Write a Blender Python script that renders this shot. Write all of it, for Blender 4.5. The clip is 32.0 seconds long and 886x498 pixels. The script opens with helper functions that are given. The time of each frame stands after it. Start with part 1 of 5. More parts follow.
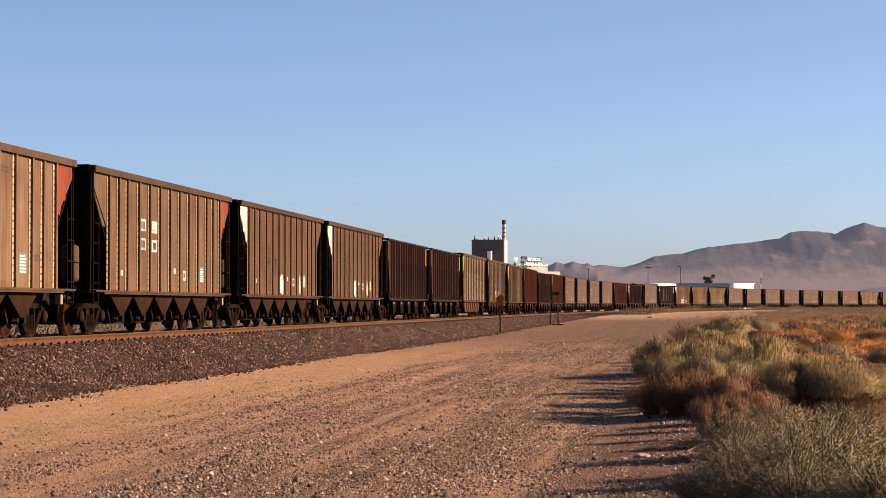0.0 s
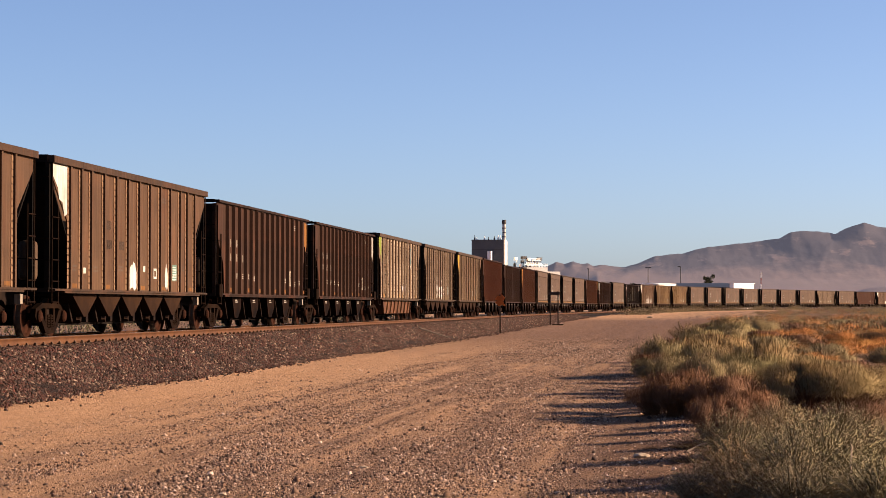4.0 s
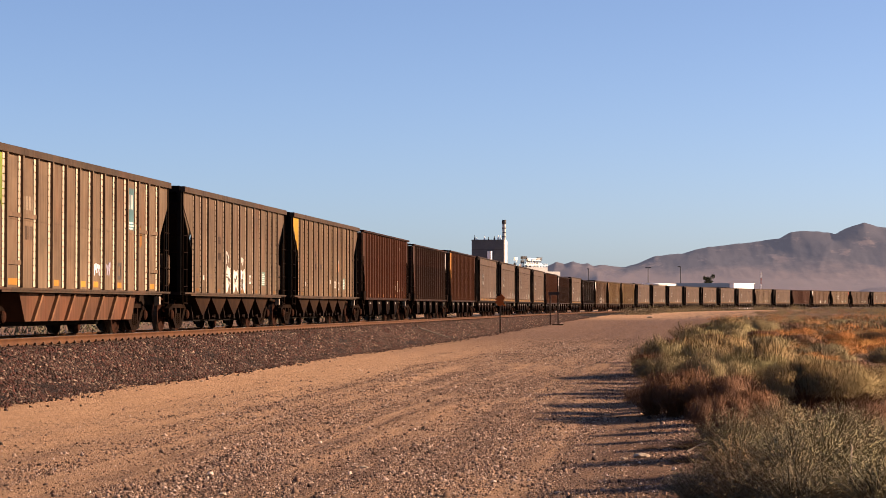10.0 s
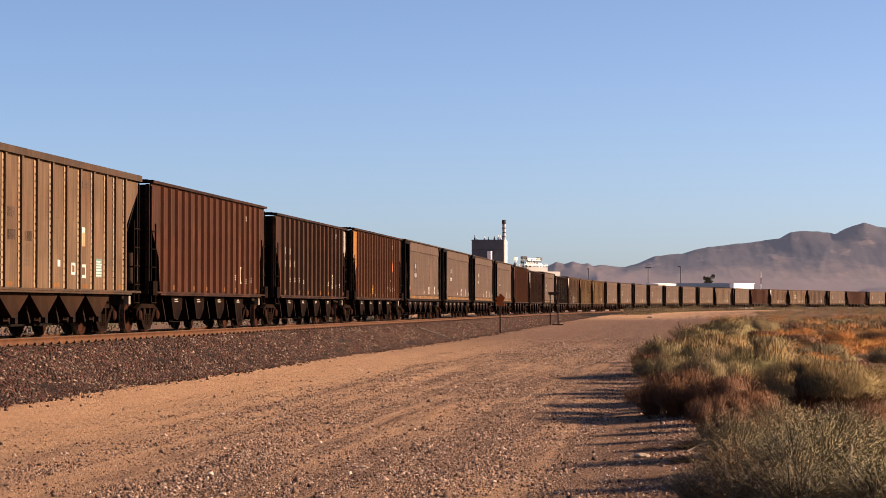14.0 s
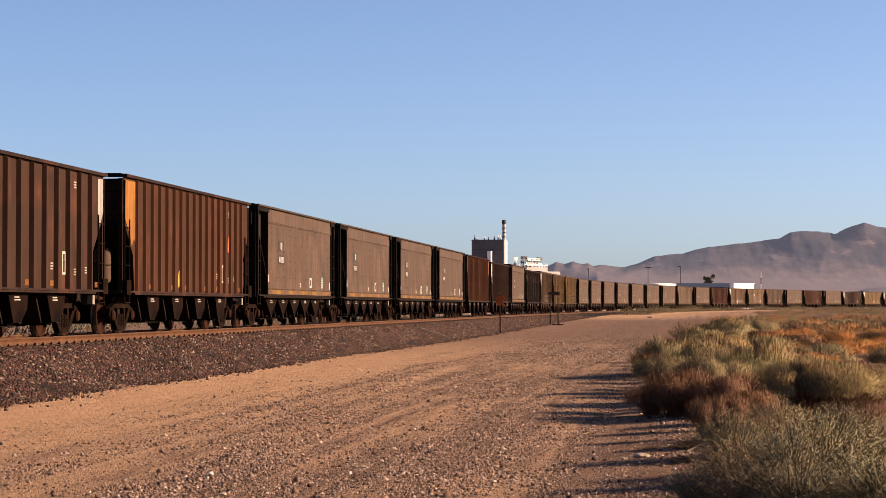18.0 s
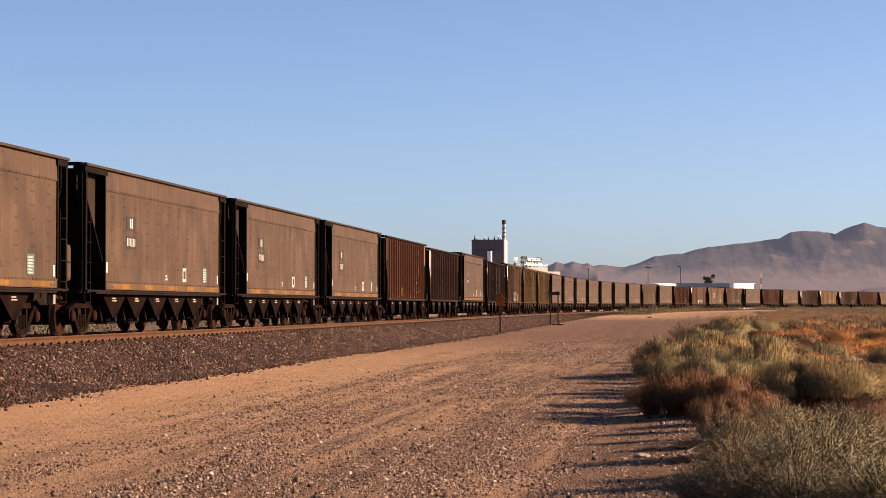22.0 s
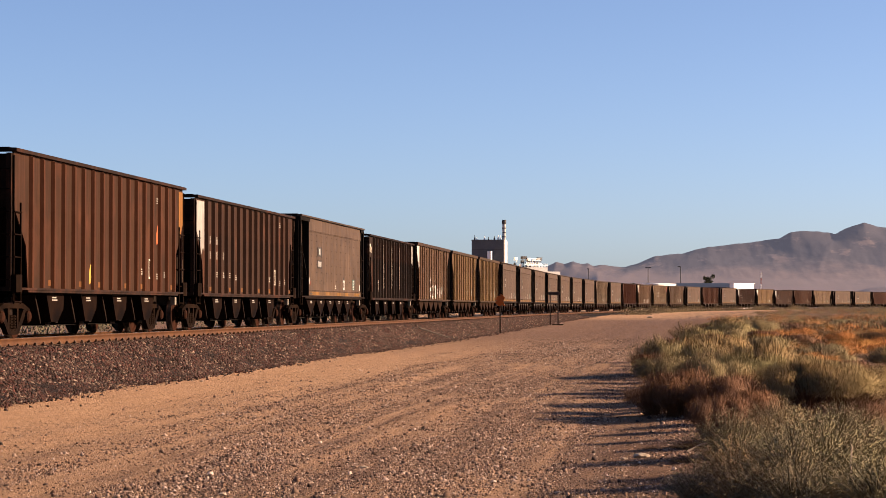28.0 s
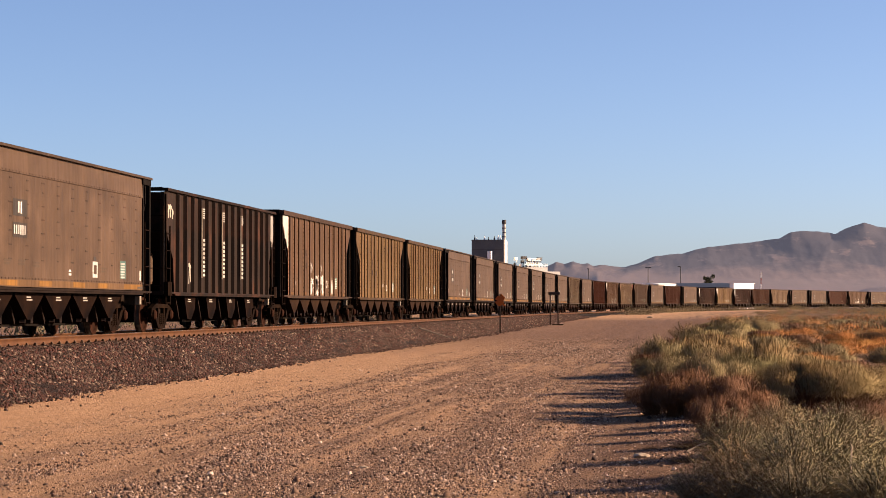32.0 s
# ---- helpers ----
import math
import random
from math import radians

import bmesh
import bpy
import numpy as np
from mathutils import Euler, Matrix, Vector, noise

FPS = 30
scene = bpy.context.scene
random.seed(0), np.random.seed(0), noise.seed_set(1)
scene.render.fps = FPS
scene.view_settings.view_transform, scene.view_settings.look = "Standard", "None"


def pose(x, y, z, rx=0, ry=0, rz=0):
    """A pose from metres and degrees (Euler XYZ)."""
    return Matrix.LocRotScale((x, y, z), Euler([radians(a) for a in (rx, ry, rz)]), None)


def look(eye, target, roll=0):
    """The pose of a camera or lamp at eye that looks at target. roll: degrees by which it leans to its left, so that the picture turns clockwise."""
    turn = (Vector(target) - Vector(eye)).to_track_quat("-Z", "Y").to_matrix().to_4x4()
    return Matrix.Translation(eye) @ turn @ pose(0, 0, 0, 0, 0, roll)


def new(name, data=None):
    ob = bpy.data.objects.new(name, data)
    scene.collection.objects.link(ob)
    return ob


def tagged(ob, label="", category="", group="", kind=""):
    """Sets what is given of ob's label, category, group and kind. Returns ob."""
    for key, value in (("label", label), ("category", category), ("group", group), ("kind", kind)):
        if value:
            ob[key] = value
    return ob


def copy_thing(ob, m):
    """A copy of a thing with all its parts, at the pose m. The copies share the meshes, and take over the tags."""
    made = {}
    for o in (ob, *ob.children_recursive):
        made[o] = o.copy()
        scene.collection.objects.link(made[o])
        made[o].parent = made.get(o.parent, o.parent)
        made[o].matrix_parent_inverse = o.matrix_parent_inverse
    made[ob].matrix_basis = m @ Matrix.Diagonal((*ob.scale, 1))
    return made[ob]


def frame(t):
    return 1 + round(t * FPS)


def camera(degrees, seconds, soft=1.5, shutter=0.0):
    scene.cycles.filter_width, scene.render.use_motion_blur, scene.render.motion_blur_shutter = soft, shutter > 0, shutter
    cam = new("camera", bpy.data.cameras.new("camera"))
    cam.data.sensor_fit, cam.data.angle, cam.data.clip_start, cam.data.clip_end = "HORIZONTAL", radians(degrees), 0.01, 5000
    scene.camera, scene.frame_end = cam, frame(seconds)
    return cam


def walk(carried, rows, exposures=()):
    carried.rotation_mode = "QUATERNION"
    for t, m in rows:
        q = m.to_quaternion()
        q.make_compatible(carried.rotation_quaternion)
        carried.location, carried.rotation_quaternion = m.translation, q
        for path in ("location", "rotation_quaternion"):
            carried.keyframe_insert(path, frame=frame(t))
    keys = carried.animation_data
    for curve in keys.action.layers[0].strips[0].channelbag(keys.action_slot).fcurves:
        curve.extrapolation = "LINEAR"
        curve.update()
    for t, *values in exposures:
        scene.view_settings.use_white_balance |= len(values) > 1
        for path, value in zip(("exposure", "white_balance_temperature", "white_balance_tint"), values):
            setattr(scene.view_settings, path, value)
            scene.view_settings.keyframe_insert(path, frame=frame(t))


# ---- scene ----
cam = camera(22.88, 32.0, soft=0.8)
EYE = pose(0, 0, 1.632, 91.512, 0, 6.408)
walk(cam, [(0.0, EYE), (32.0, EYE)], [(0.0, 1.80, 6550, 19), (32.0, 1.80, 6550, 19)])

# ---- light ----
SUN_AZ, SUN_EL = 78.0, 17.0      # degrees clockwise from +Y, degrees above the horizon
world = bpy.data.worlds.new("desert_evening_sky")
scene.world = world
world.use_nodes = True
wn = world.node_tree.nodes
sky = wn.new("ShaderNodeTexSky")
sky.sky_type = 'NISHITA'
sky.sun_disc = False
sky.sun_elevation, sky.sun_rotation = radians(SUN_EL), radians(SUN_AZ)
sky.air_density, sky.dust_density, sky.ozone_density, sky.altitude = 0.62, 1.5, 2.5, 600
world.node_tree.links.new(sky.outputs[0], wn["Background"].inputs[0])
wn["Background"].inputs[1].default_value = 0.051
sun_dir = Vector((math.sin(radians(SUN_AZ)) * math.cos(radians(SUN_EL)), math.cos(radians(SUN_AZ)) * math.cos(radians(SUN_EL)), math.sin(radians(SUN_EL))))
sun = new("sun", bpy.data.lights.new("sun", 'SUN'))
sun.data.energy, sun.data.angle, sun.data.color = 5.0, radians(0.55), (1.0, 0.750, 0.500)
sun.matrix_world = look(sun_dir * 100, (0, 0, 0))

# ---- the line of the track, in arc length s and offset o to its right ----
RAIL_Z, TRACK_X = 0.97, -14.846
CURVE_START, SPIRAL, RADIUS = 156.5, 143.0, 801.0
_s = np.arange(0.0, 1500.0, 1.0)
_h = np.concatenate([[0], np.cumsum(np.minimum((_s[:-1] + 0.5) / SPIRAL, 1) / RADIUS)])
_hm = (_h[1:] + _h[:-1]) / 2
_x = np.concatenate([[0], np.cumsum(np.sin(_hm))])
_y = np.concatenate([[0], np.cumsum(np.cos(_hm))])


GRADE = 0.32          # rise of the line through the curve


def climb(s):
    t = min(1, max(0, (s - 220) / 280))
    return GRADE * t * t * (3 - 2 * t)


def track(s):
    """Place on the centre line and heading (radians, clockwise from +Y)."""
    if s <= CURVE_START:
        return TRACK_X, s, 0.0
    u = s - CURVE_START
    return TRACK_X + float(np.interp(u, _s, _x)), CURVE_START + float(np.interp(u, _s, _y)), float(np.interp(u, _s, _h))


def beside(s, o):
    x, y, h = track(s)
    return x + o * math.cos(h), y - o * math.sin(h)


def lie(s):
    """Height of the plain, which rises gently towards the curve."""
    t = min(1, max(0, (s - 90) / 250))
    return 0.75 * t * t * (3 - 2 * t) + climb(s)


# line positions of many world points at once
_ls = np.concatenate([np.arange(-400, 0, 20), np.arange(0, 1400, 2.0)])
_lp = np.array([track(s) for s in _ls])


def line_coords(P):
    """(s, o) of an array of world points."""
    S, O = np.empty(len(P)), np.empty(len(P))
    for i in range(0, len(P), 4000):
        q = P[i:i + 4000]
        d = (q[:, None, 0] - _lp[None, :, 0]) ** 2 + (q[:, None, 1] - _lp[None, :, 1]) ** 2
        k = d.argmin(1)
        h = _lp[k, 2]
        dx, dy = q[:, 0] - _lp[k, 0], q[:, 1] - _lp[k, 1]
        S[i:i + 4000] = _ls[k] + dx * np.sin(h) + dy * np.cos(h)
        O[i:i + 4000] = dx * np.cos(h) - dy * np.sin(h)
    return S, O


# ---- materials ----
class Nodes:
    """A short hand for node trees."""

    def __init__(self, name):
        self.m = bpy.data.materials.new(name)
        self.m.use_nodes = True
        self.t = self.m.node_tree
        self.b = self.t.nodes["Principled BSDF"]

    def n(self, kind, **kw):
        nd = self.t.nodes.new("ShaderNode" + kind)
        for k, v in kw.items():
            if k in nd.inputs:
                nd.inputs[k].default_value = v
            elif k == "operation":
                nd.operation = v
            elif k == "data_type":
                nd.data_type = v
            elif k == "blend_type":
                nd.blend_type = v
            elif k == "attribute_name":
                nd.attribute_name = v
        return nd

    def l(self, a, b):
        self.t.links.new(a, b)

    def coord(self, scale=(1, 1, 1), which="Object"):
        c, m = self.n("TexCoord"), self.n("Mapping")
        m.inputs["Scale"].default_value = scale
        self.l(c.outputs[which], m.inputs[0])
        return m.outputs[0]

    def noise(self, vec, scale, detail=4.0, rough=0.55):
        nd = self.n("TexNoise")
        nd.inputs["Scale"].default_value, nd.inputs["Detail"].default_value, nd.inputs["Roughness"].default_value = scale, detail, rough
        self.l(vec, nd.inputs["Vector"])
        return nd.outputs["Fac"]

    def ramp(self, fac, stops):
        r = self.n("ValToRGB")
        e = r.color_ramp.elements
        while len(e) < len(stops):
            e.new(0.5)
        for el, (p, c) in zip(e, stops):
            el.position = p
            el.color = (*c, 1) if isinstance(c, tuple) else (c, c, c, 1)
        self.l(fac, r.inputs[0])
        return r.outputs[0]

    def mix(self, fac, a, b, mode='MIX'):
        nd = self.n("Mix", data_type='RGBA', blend_type=mode)
        for sock, v in ((nd.inputs[0], fac), (nd.inputs[6], a), (nd.inputs[7], b)):
            if isinstance(v, (int, float)):
                sock.default_value = v
            elif isinstance(v, tuple):
                sock.default_value = (*v, 1)
            else:
                self.l(v, sock)
        return nd.outputs[2]

    def bump(self, h, strength=0.3, dist=0.01):
        nd = self.n("Bump")
        nd.inputs["Strength"].default_value, nd.inputs["Distance"].default_value = strength, dist
        self.l(h, nd.inputs["Height"])
        self.l(nd.outputs[0], self.b.inputs["Normal"])

    def done(self, colour, rough=0.7, metal=0.0, spec=0.4):
        if isinstance(colour, tuple):
            self.b.inputs["Base Color"].default_value = (*colour, 1)
        else:
            self.l(colour, self.b.inputs["Base Color"])
        if isinstance(rough, float):
            self.b.inputs["Roughness"].default_value = rough
        else:
            self.l(rough, self.b.inputs["Roughness"])
        self.b.inputs["Metallic"].default_value = metal
        self.b.inputs["Specular IOR Level"].default_value = spec
        return self.m


def car_paint(name, rust=(0.0564, 0.0241, 0.0136), amount=0.35, rough=0.62, run=0.45, dusty=0.16):
    """Weathered paint: the object's own colour, streaks that run down, rust blotches, dust."""
    k = Nodes(name)
    info = k.n("ObjectInfo")
    v = k.coord()
    streak = k.noise(k.coord((5, 5, 0.35)), 1.6, 5, 0.6)
    blotch = k.noise(v, 0.9, 6, 0.62)
    grain = k.noise(v, 28, 3, 0.6)
    c = k.mix(k.ramp(streak, [(0.35, 0.0), (0.75, run)]), info.outputs["Color"], (0.0188, 0.0128, 0.0098))
    c = k.mix(k.ramp(blotch, [(0.5, 0.0), (0.72, amount)]), c, rust)
    runs = k.noise(k.coord((9, 9, 0.22)), 1.0, 6, 0.7)
    c = k.mix(k.ramp(runs, [(0.52, 0.0), (0.66, amount * 1.3)]), c, k.mix(0.5, rust, c))
    wash = k.noise(k.coord((1.6, 1.6, 0.5)), 1.0, 3, 0.5)
    c = k.mix(1.0, c, k.ramp(wash, [(0.32, 0.72), (0.68, 1.25)]), 'MULTIPLY')
    dust = k.noise(k.coord((0.35, 0.35, 0.8)), 1.0, 5, 0.65)
    c = k.mix(k.ramp(dust, [(0.38, 0.55), (0.52, 0.0)]), c, k.mix(0.55, c, (0.009, 0.0052, 0.0038)))
    c = k.mix(k.ramp(grain, [(0.3, 0.0), (0.8, dusty)]), c, (0.1204, 0.0865, 0.0602))
    k.bump(grain, 0.15, 0.004)
    return k.done(c, k.ramp(streak, [(0.3, rough - 0.1), (0.7, min(1.0, rough + 0.15))]), 0.0, 0.05)


def speckled(name, c1, c2, scale=6.0, rough=0.8, metal=0.0, fine=40.0, bump=0.3, c3=None, spec=0.12):
    k = Nodes(name)
    v = k.coord()
    big, small = k.noise(v, scale, 5, 0.6), k.noise(v, fine, 4, 0.6)
    c = k.mix(k.ramp(big, [(0.35, 0.0), (0.65, 1.0)]), c1, c2)
    c = k.mix(k.ramp(small, [(0.4, 0.0), (0.75, 0.6)]), c, c3 or tuple(x * 0.55 for x in c1))
    k.bump(small, bump, 0.01)
    return k.done(c, rough, metal, spec)


PAINT = car_paint("weathered_car_paint", (0.064, 0.0226, 0.0098), 0.5)
PAINT_OLD = car_paint("rusted_car_paint", (0.064, 0.0211, 0.0105), 0.55, 0.7, dusty=0.05)
PAINT_SMOOTH = car_paint("dusty_grey_paint", (0.0752, 0.0466, 0.0301), 0.45, 0.55, 0.16)
MARK = car_paint("faded_marking_paint", (0.0752, 0.0451, 0.0301), 0.35, 0.6)
# steels of undersides and ends, darkened past their own tone to deepen shade
STEEL_DARK = speckled("grimy_shaded_steel", (0.0075, 0.0052, 0.0046), (0.0165, 0.0105, 0.0075), 3.0, 0.75, 0.0, 22, spec=0.02)
UNDER = speckled("dusty_shaded_underframe_steel", (0.0102, 0.0050, 0.0026), (0.0031, 0.0015, 0.0009), 2.5, 0.8, 0.0, 18, spec=0.02)
POCKET = speckled("rusty_shaded_hopper_steel", (0.0110, 0.0048, 0.0022), (0.0017, 0.0008, 0.0006), 1.3, 0.8, 0.0, 14, spec=0.02)
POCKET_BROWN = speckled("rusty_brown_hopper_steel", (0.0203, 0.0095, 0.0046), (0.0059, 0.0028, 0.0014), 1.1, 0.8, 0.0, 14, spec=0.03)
SOOT_SHADE = speckled("coal_and_shade_black_steel", (0.0046, 0.0038, 0.0034), (0.0098, 0.0075, 0.006), 2.0, 0.85, 0.0, 20, spec=0.02)
RUST_IRON = speckled("rusty_cast_iron", (0.0253, 0.0090, 0.0048), (0.0102, 0.0048, 0.0030), 4.0, 0.8, 0.0, 30, spec=0.02)
RUST_RAIL = speckled("rust_coated_rail", (0.0677, 0.0271, 0.0091), (0.0395, 0.0147, 0.0056), 2.0, 0.75, 0.0, 25)
WHEEL_RIM = speckled("worn_wheel_steel", (0.0752, 0.0564, 0.0451), (0.0376, 0.0271, 0.0211), 4.0, 0.5, 0.4, 30, 0.05)
TREAD = speckled("polished_steel_tread", (0.3762, 0.3536, 0.3311), (0.301, 0.2784, 0.2558), 4.0, 0.3, 0.9, 30, 0.05)
TIE_CONCRETE = speckled("dusty_sleeper_concrete", (0.0752, 0.0489, 0.0339), (0.0451, 0.0301, 0.0211), 4.0, 0.9)


def ground_material():
    """Dry dirt with a graded lane, stony patches and fine grit; the lanes follow the line's own offset."""
    k = Nodes("desert_dirt")
    v = k.coord()
    att = k.n("Attribute", attribute_name="lane")
    lane = att.outputs["Fac"]
    wob = k.noise(k.coord((0.25, 0.05, 1)), 1.0, 4, 0.6)
    big, mid, fine, grit = k.noise(v, 0.35, 5, 0.6), k.noise(v, 2.2, 5, 0.62), k.noise(v, 24, 5, 0.7), k.noise(v, 75, 3, 0.65)
    dirt = k.mix(k.ramp(mid, [(0.3, 0.0), (0.7, 1.0)]), (0.3762, 0.2257, 0.1264), (0.316, 0.1843, 0.0993))
    # the dark tone is deepened for the shade between stones
    stony = k.mix(k.ramp(fine, [(0.38, 0.0), (0.62, 1.0)]), (0.0226, 0.0128, 0.009), (0.2107, 0.1227, 0.0752))
    # the stony side of the road starts some way from the ballast
    add = k.n("Math", operation='ADD')
    k.l(lane, add.inputs[0])
    sc = k.n("Math", operation='MULTIPLY_ADD')
    k.l(wob, sc.inputs[0])
    sc.inputs[1].default_value, sc.inputs[2].default_value = 3.0, -1.5
    k.l(sc.outputs[0], add.inputs[1])
    side = k.n("MapRange")
    side.inputs[1].default_value, side.inputs[2].default_value = 6.0, 10.5
    k.l(add.outputs[0], side.inputs[0])
    patch = k.mix(side.outputs[0], k.ramp(mid, [(0.55, 0.0), (0.8, 0.45)]), k.ramp(big, [(0.36, 0.92), (0.66, 0.45)]))
    # wheel tracks run along the road
    rut = k.noise(k.coord((1.5, 0.035, 1)), 1.0, 4, 0.6)
    thread = k.noise(k.coord((6.0, 0.07, 1)), 1.0, 4, 0.6)
    patch = k.mix(0.65, patch, k.mix(1.0, patch, k.ramp(rut, [(0.38, 0.1), (0.62, 1.6)]), 'MULTIPLY'))
    patch = k.mix(0.6, patch, k.mix(1.0, patch, k.ramp(thread, [(0.36, 0.2), (0.64, 1.7)]), 'MULTIPLY'))
    c = k.mix(patch, dirt, stony)
    c = k.mix(k.ramp(rut, [(0.30, 0.35), (0.45, 0.0)]), c, (0.301, 0.1618, 0.079))
    # dull stony stretch before the curve
    sep = k.n("SeparateXYZ")
    k.l(v, sep.inputs[0])
    near, beyond = k.n("MapRange"), k.n("MapRange")
    near.inputs[1].default_value, near.inputs[2].default_value = 55, 115
    beyond.inputs[1].default_value, beyond.inputs[2].default_value, beyond.inputs[3].default_value, beyond.inputs[4].default_value = 205, 240, 0.85, 0.0
    k.l(sep.outputs["Y"], near.inputs[0])
    k.l(sep.outputs["Y"], beyond.inputs[0])
    dull = k.n("Math", operation='MULTIPLY')
    k.l(near.outputs[0], dull.inputs[0])
    k.l(beyond.outputs[0], dull.inputs[1])
    c = k.mix(dull.outputs[0], c, k.mix(k.ramp(fine, [(0.36, 0.0), (0.64, 1.0)]), (0.0564, 0.0309, 0.0211), (0.1542, 0.085, 0.0556)))
    wild = k.n("MapRange")
    wild.inputs[1].default_value, wild.inputs[2].default_value = 13.0, 15.0
    k.l(add.outputs[0], wild.inputs[0])
    c = k.mix(wild.outputs[0], c, k.mix(k.ramp(mid, [(0.35, 0.0), (0.65, 1.0)]), (0.1505, 0.0752, 0.0376), (0.0752, 0.0391, 0.0211)))
    c = k.mix(k.ramp(grit, [(0.36, 0.6), (0.5, 0.0)]), c, (0.0602, 0.0339, 0.0211))
    add2 = k.n("Math", operation='ADD')
    k.l(fine, add2.inputs[0])
    k.l(grit, add2.inputs[1])
    k.bump(add2.outputs[0], 0.8, 0.03)
    return k.done(c, 0.95, 0.0, 0.15)


def stones_material(name, colours, fine=30):
    """Each stone takes one of the colours."""
    k = Nodes(name)
    g = k.n("NewGeometry")
    stops = [(i / (len(colours) - 1), c) for i, c in enumerate(colours)]
    c = k.ramp(g.outputs["Random Per Island"], stops)
    f = k.noise(k.coord(), fine, 3, 0.6)
    c = k.mix(k.ramp(f, [(0.35, 0.0), (0.7, 0.4)]), c, (0.0301, 0.0196, 0.0136))
    k.bump(f, 0.3, 0.006)
    return k.done(c, 0.9, 0.0, 0.2)


def ballast_material():
    k = Nodes("ballast_bed")
    v = k.coord()
    vor = k.n("TexVoronoi")
    vor.inputs["Scale"].default_value = 17
    k.l(v, vor.inputs["Vector"])
    big, fine = k.noise(v, 0.5, 4), k.noise(v, 45, 3)
    c = k.ramp(k.noise(v, 16, 3), [(0.3, (0.034, 0.021, 0.016)), (0.5, (0.075, 0.043, 0.031)), (0.7, (0.125, 0.077, 0.054))])
    c = k.mix(k.ramp(big, [(0.4, 0.0), (0.65, 0.5)]), c, (0.0677, 0.0263, 0.0188))
    c = k.mix(k.ramp(vor.outputs["Distance"], [(0.02, 0.0), (0.06, 1.0)]), c, c, 'MULTIPLY')
    k.bump(vor.outputs["Distance"], 1.0, 0.06)
    return k.done(c, 0.95, 0.0, 0.15)


def leaf_material(name, colours, rough=0.75):
    k = Nodes(name)
    g = k.n("NewGeometry")
    o = k.n("ObjectInfo")
    c = k.ramp(g.outputs["Random Per Island"], [(i / (len(colours) - 1), x) for i, x in enumerate(colours)])
    f = k.noise(k.coord(), 1.6, 3, 0.6)
    c = k.mix(k.ramp(f, [(0.4, 0.0), (0.7, 0.35)]), c, tuple(x * 0.6 for x in colours[0]))
    c = k.mix(1.0, c, o.outputs["Color"], 'MULTIPLY')
    return k.done(c, rough, 0.0, 0.2)


GROUND = ground_material()
# share of dark stones raised to stand for shade between them too
GRAVEL = stones_material("road_stones", [(0.0136, 0.0075, 0.006), (0.2107, 0.1241, 0.079), (0.0188, 0.0105, 0.0075), (0.3311, 0.2107, 0.143), (0.0376, 0.0211, 0.015), (0.1655, 0.0918, 0.0587), (0.4138, 0.2934, 0.2182), (0.0136, 0.0075, 0.006), (0.1129, 0.0625, 0.0414), (0.2859, 0.1731, 0.1129), (0.5643, 0.4364, 0.3461)])
BALLAST_STONE = stones_material("ballast_stones", [(0.0045, 0.0028, 0.0023), (0.0451, 0.0225, 0.0158), (0.0056, 0.0034, 0.0028), (0.0788, 0.0225, 0.0152), (0.0957, 0.0591, 0.0422), (0.0056, 0.0034, 0.0028), (0.0620, 0.0175, 0.0123), (0.0123, 0.0067, 0.0056), (0.3095, 0.2251, 0.1632)])
BALLAST = ballast_material()
TWIG = leaf_material("dry_twigs", [(0.06, 0.033, 0.021), (0.13, 0.076, 0.046), (0.085, 0.047, 0.03)])
SAGE = leaf_material("grey_green_leaves", [(0.1225, 0.1008, 0.0559), (0.1633, 0.1327, 0.0758), (0.2177, 0.1722, 0.1037), (0.1361, 0.1126, 0.0638)])
SAGE_STEM = leaf_material("olive_grey_stems", [(0.1102, 0.0833, 0.0484), (0.1836, 0.1360, 0.0808), (0.1377, 0.1003, 0.0565)])
PALE = leaf_material("pale_green_stems", [(0.1715, 0.1333, 0.0633), (0.2077, 0.1611, 0.0804), (0.1489, 0.1182, 0.0581), (0.1986, 0.1432, 0.0718)])
DRYBUSH = leaf_material("red_brown_dry_stems", [(0.1064, 0.0515, 0.0279), (0.1444, 0.0764, 0.0426), (0.0912, 0.0437, 0.0246)])
ORANGE = leaf_material("orange_dry_weed", [(0.31, 0.125, 0.035), (0.40, 0.19, 0.062), (0.27, 0.115, 0.04)])


# ---- mesh helpers ----
def box(bm, x0, x1, y0, y1, z0, z1):
    v = [bm.verts.new((x, y, z)) for x in (x0, x1) for y in (y0, y1) for z in (z0, z1)]
    for f in ((0, 1, 3, 2), (4, 6, 7, 5), (0, 4, 5, 1), (2, 3, 7, 6), (0, 2, 6, 4), (1, 5, 7, 3)):
        bm.faces.new([v[i] for i in f])


def prism(bm, outline, axis, a, b):
    """An outline of 2D points, run along an axis from a to b."""
    def place(p, q):
        return {"x": (q, p[0], p[1]), "y": (p[0], q, p[1]), "z": (p[0], p[1], q)}[axis]
    lo, hi = [bm.verts.new(place(p, a)) for p in outline], [bm.verts.new(place(p, b)) for p in outline]
    n = len(outline)
    bm.faces.new(lo)
    bm.faces.new(hi[::-1])
    for i in range(n):
        j = (i + 1) % n
        bm.faces.new((lo[i], hi[i], hi[j], lo[j]))


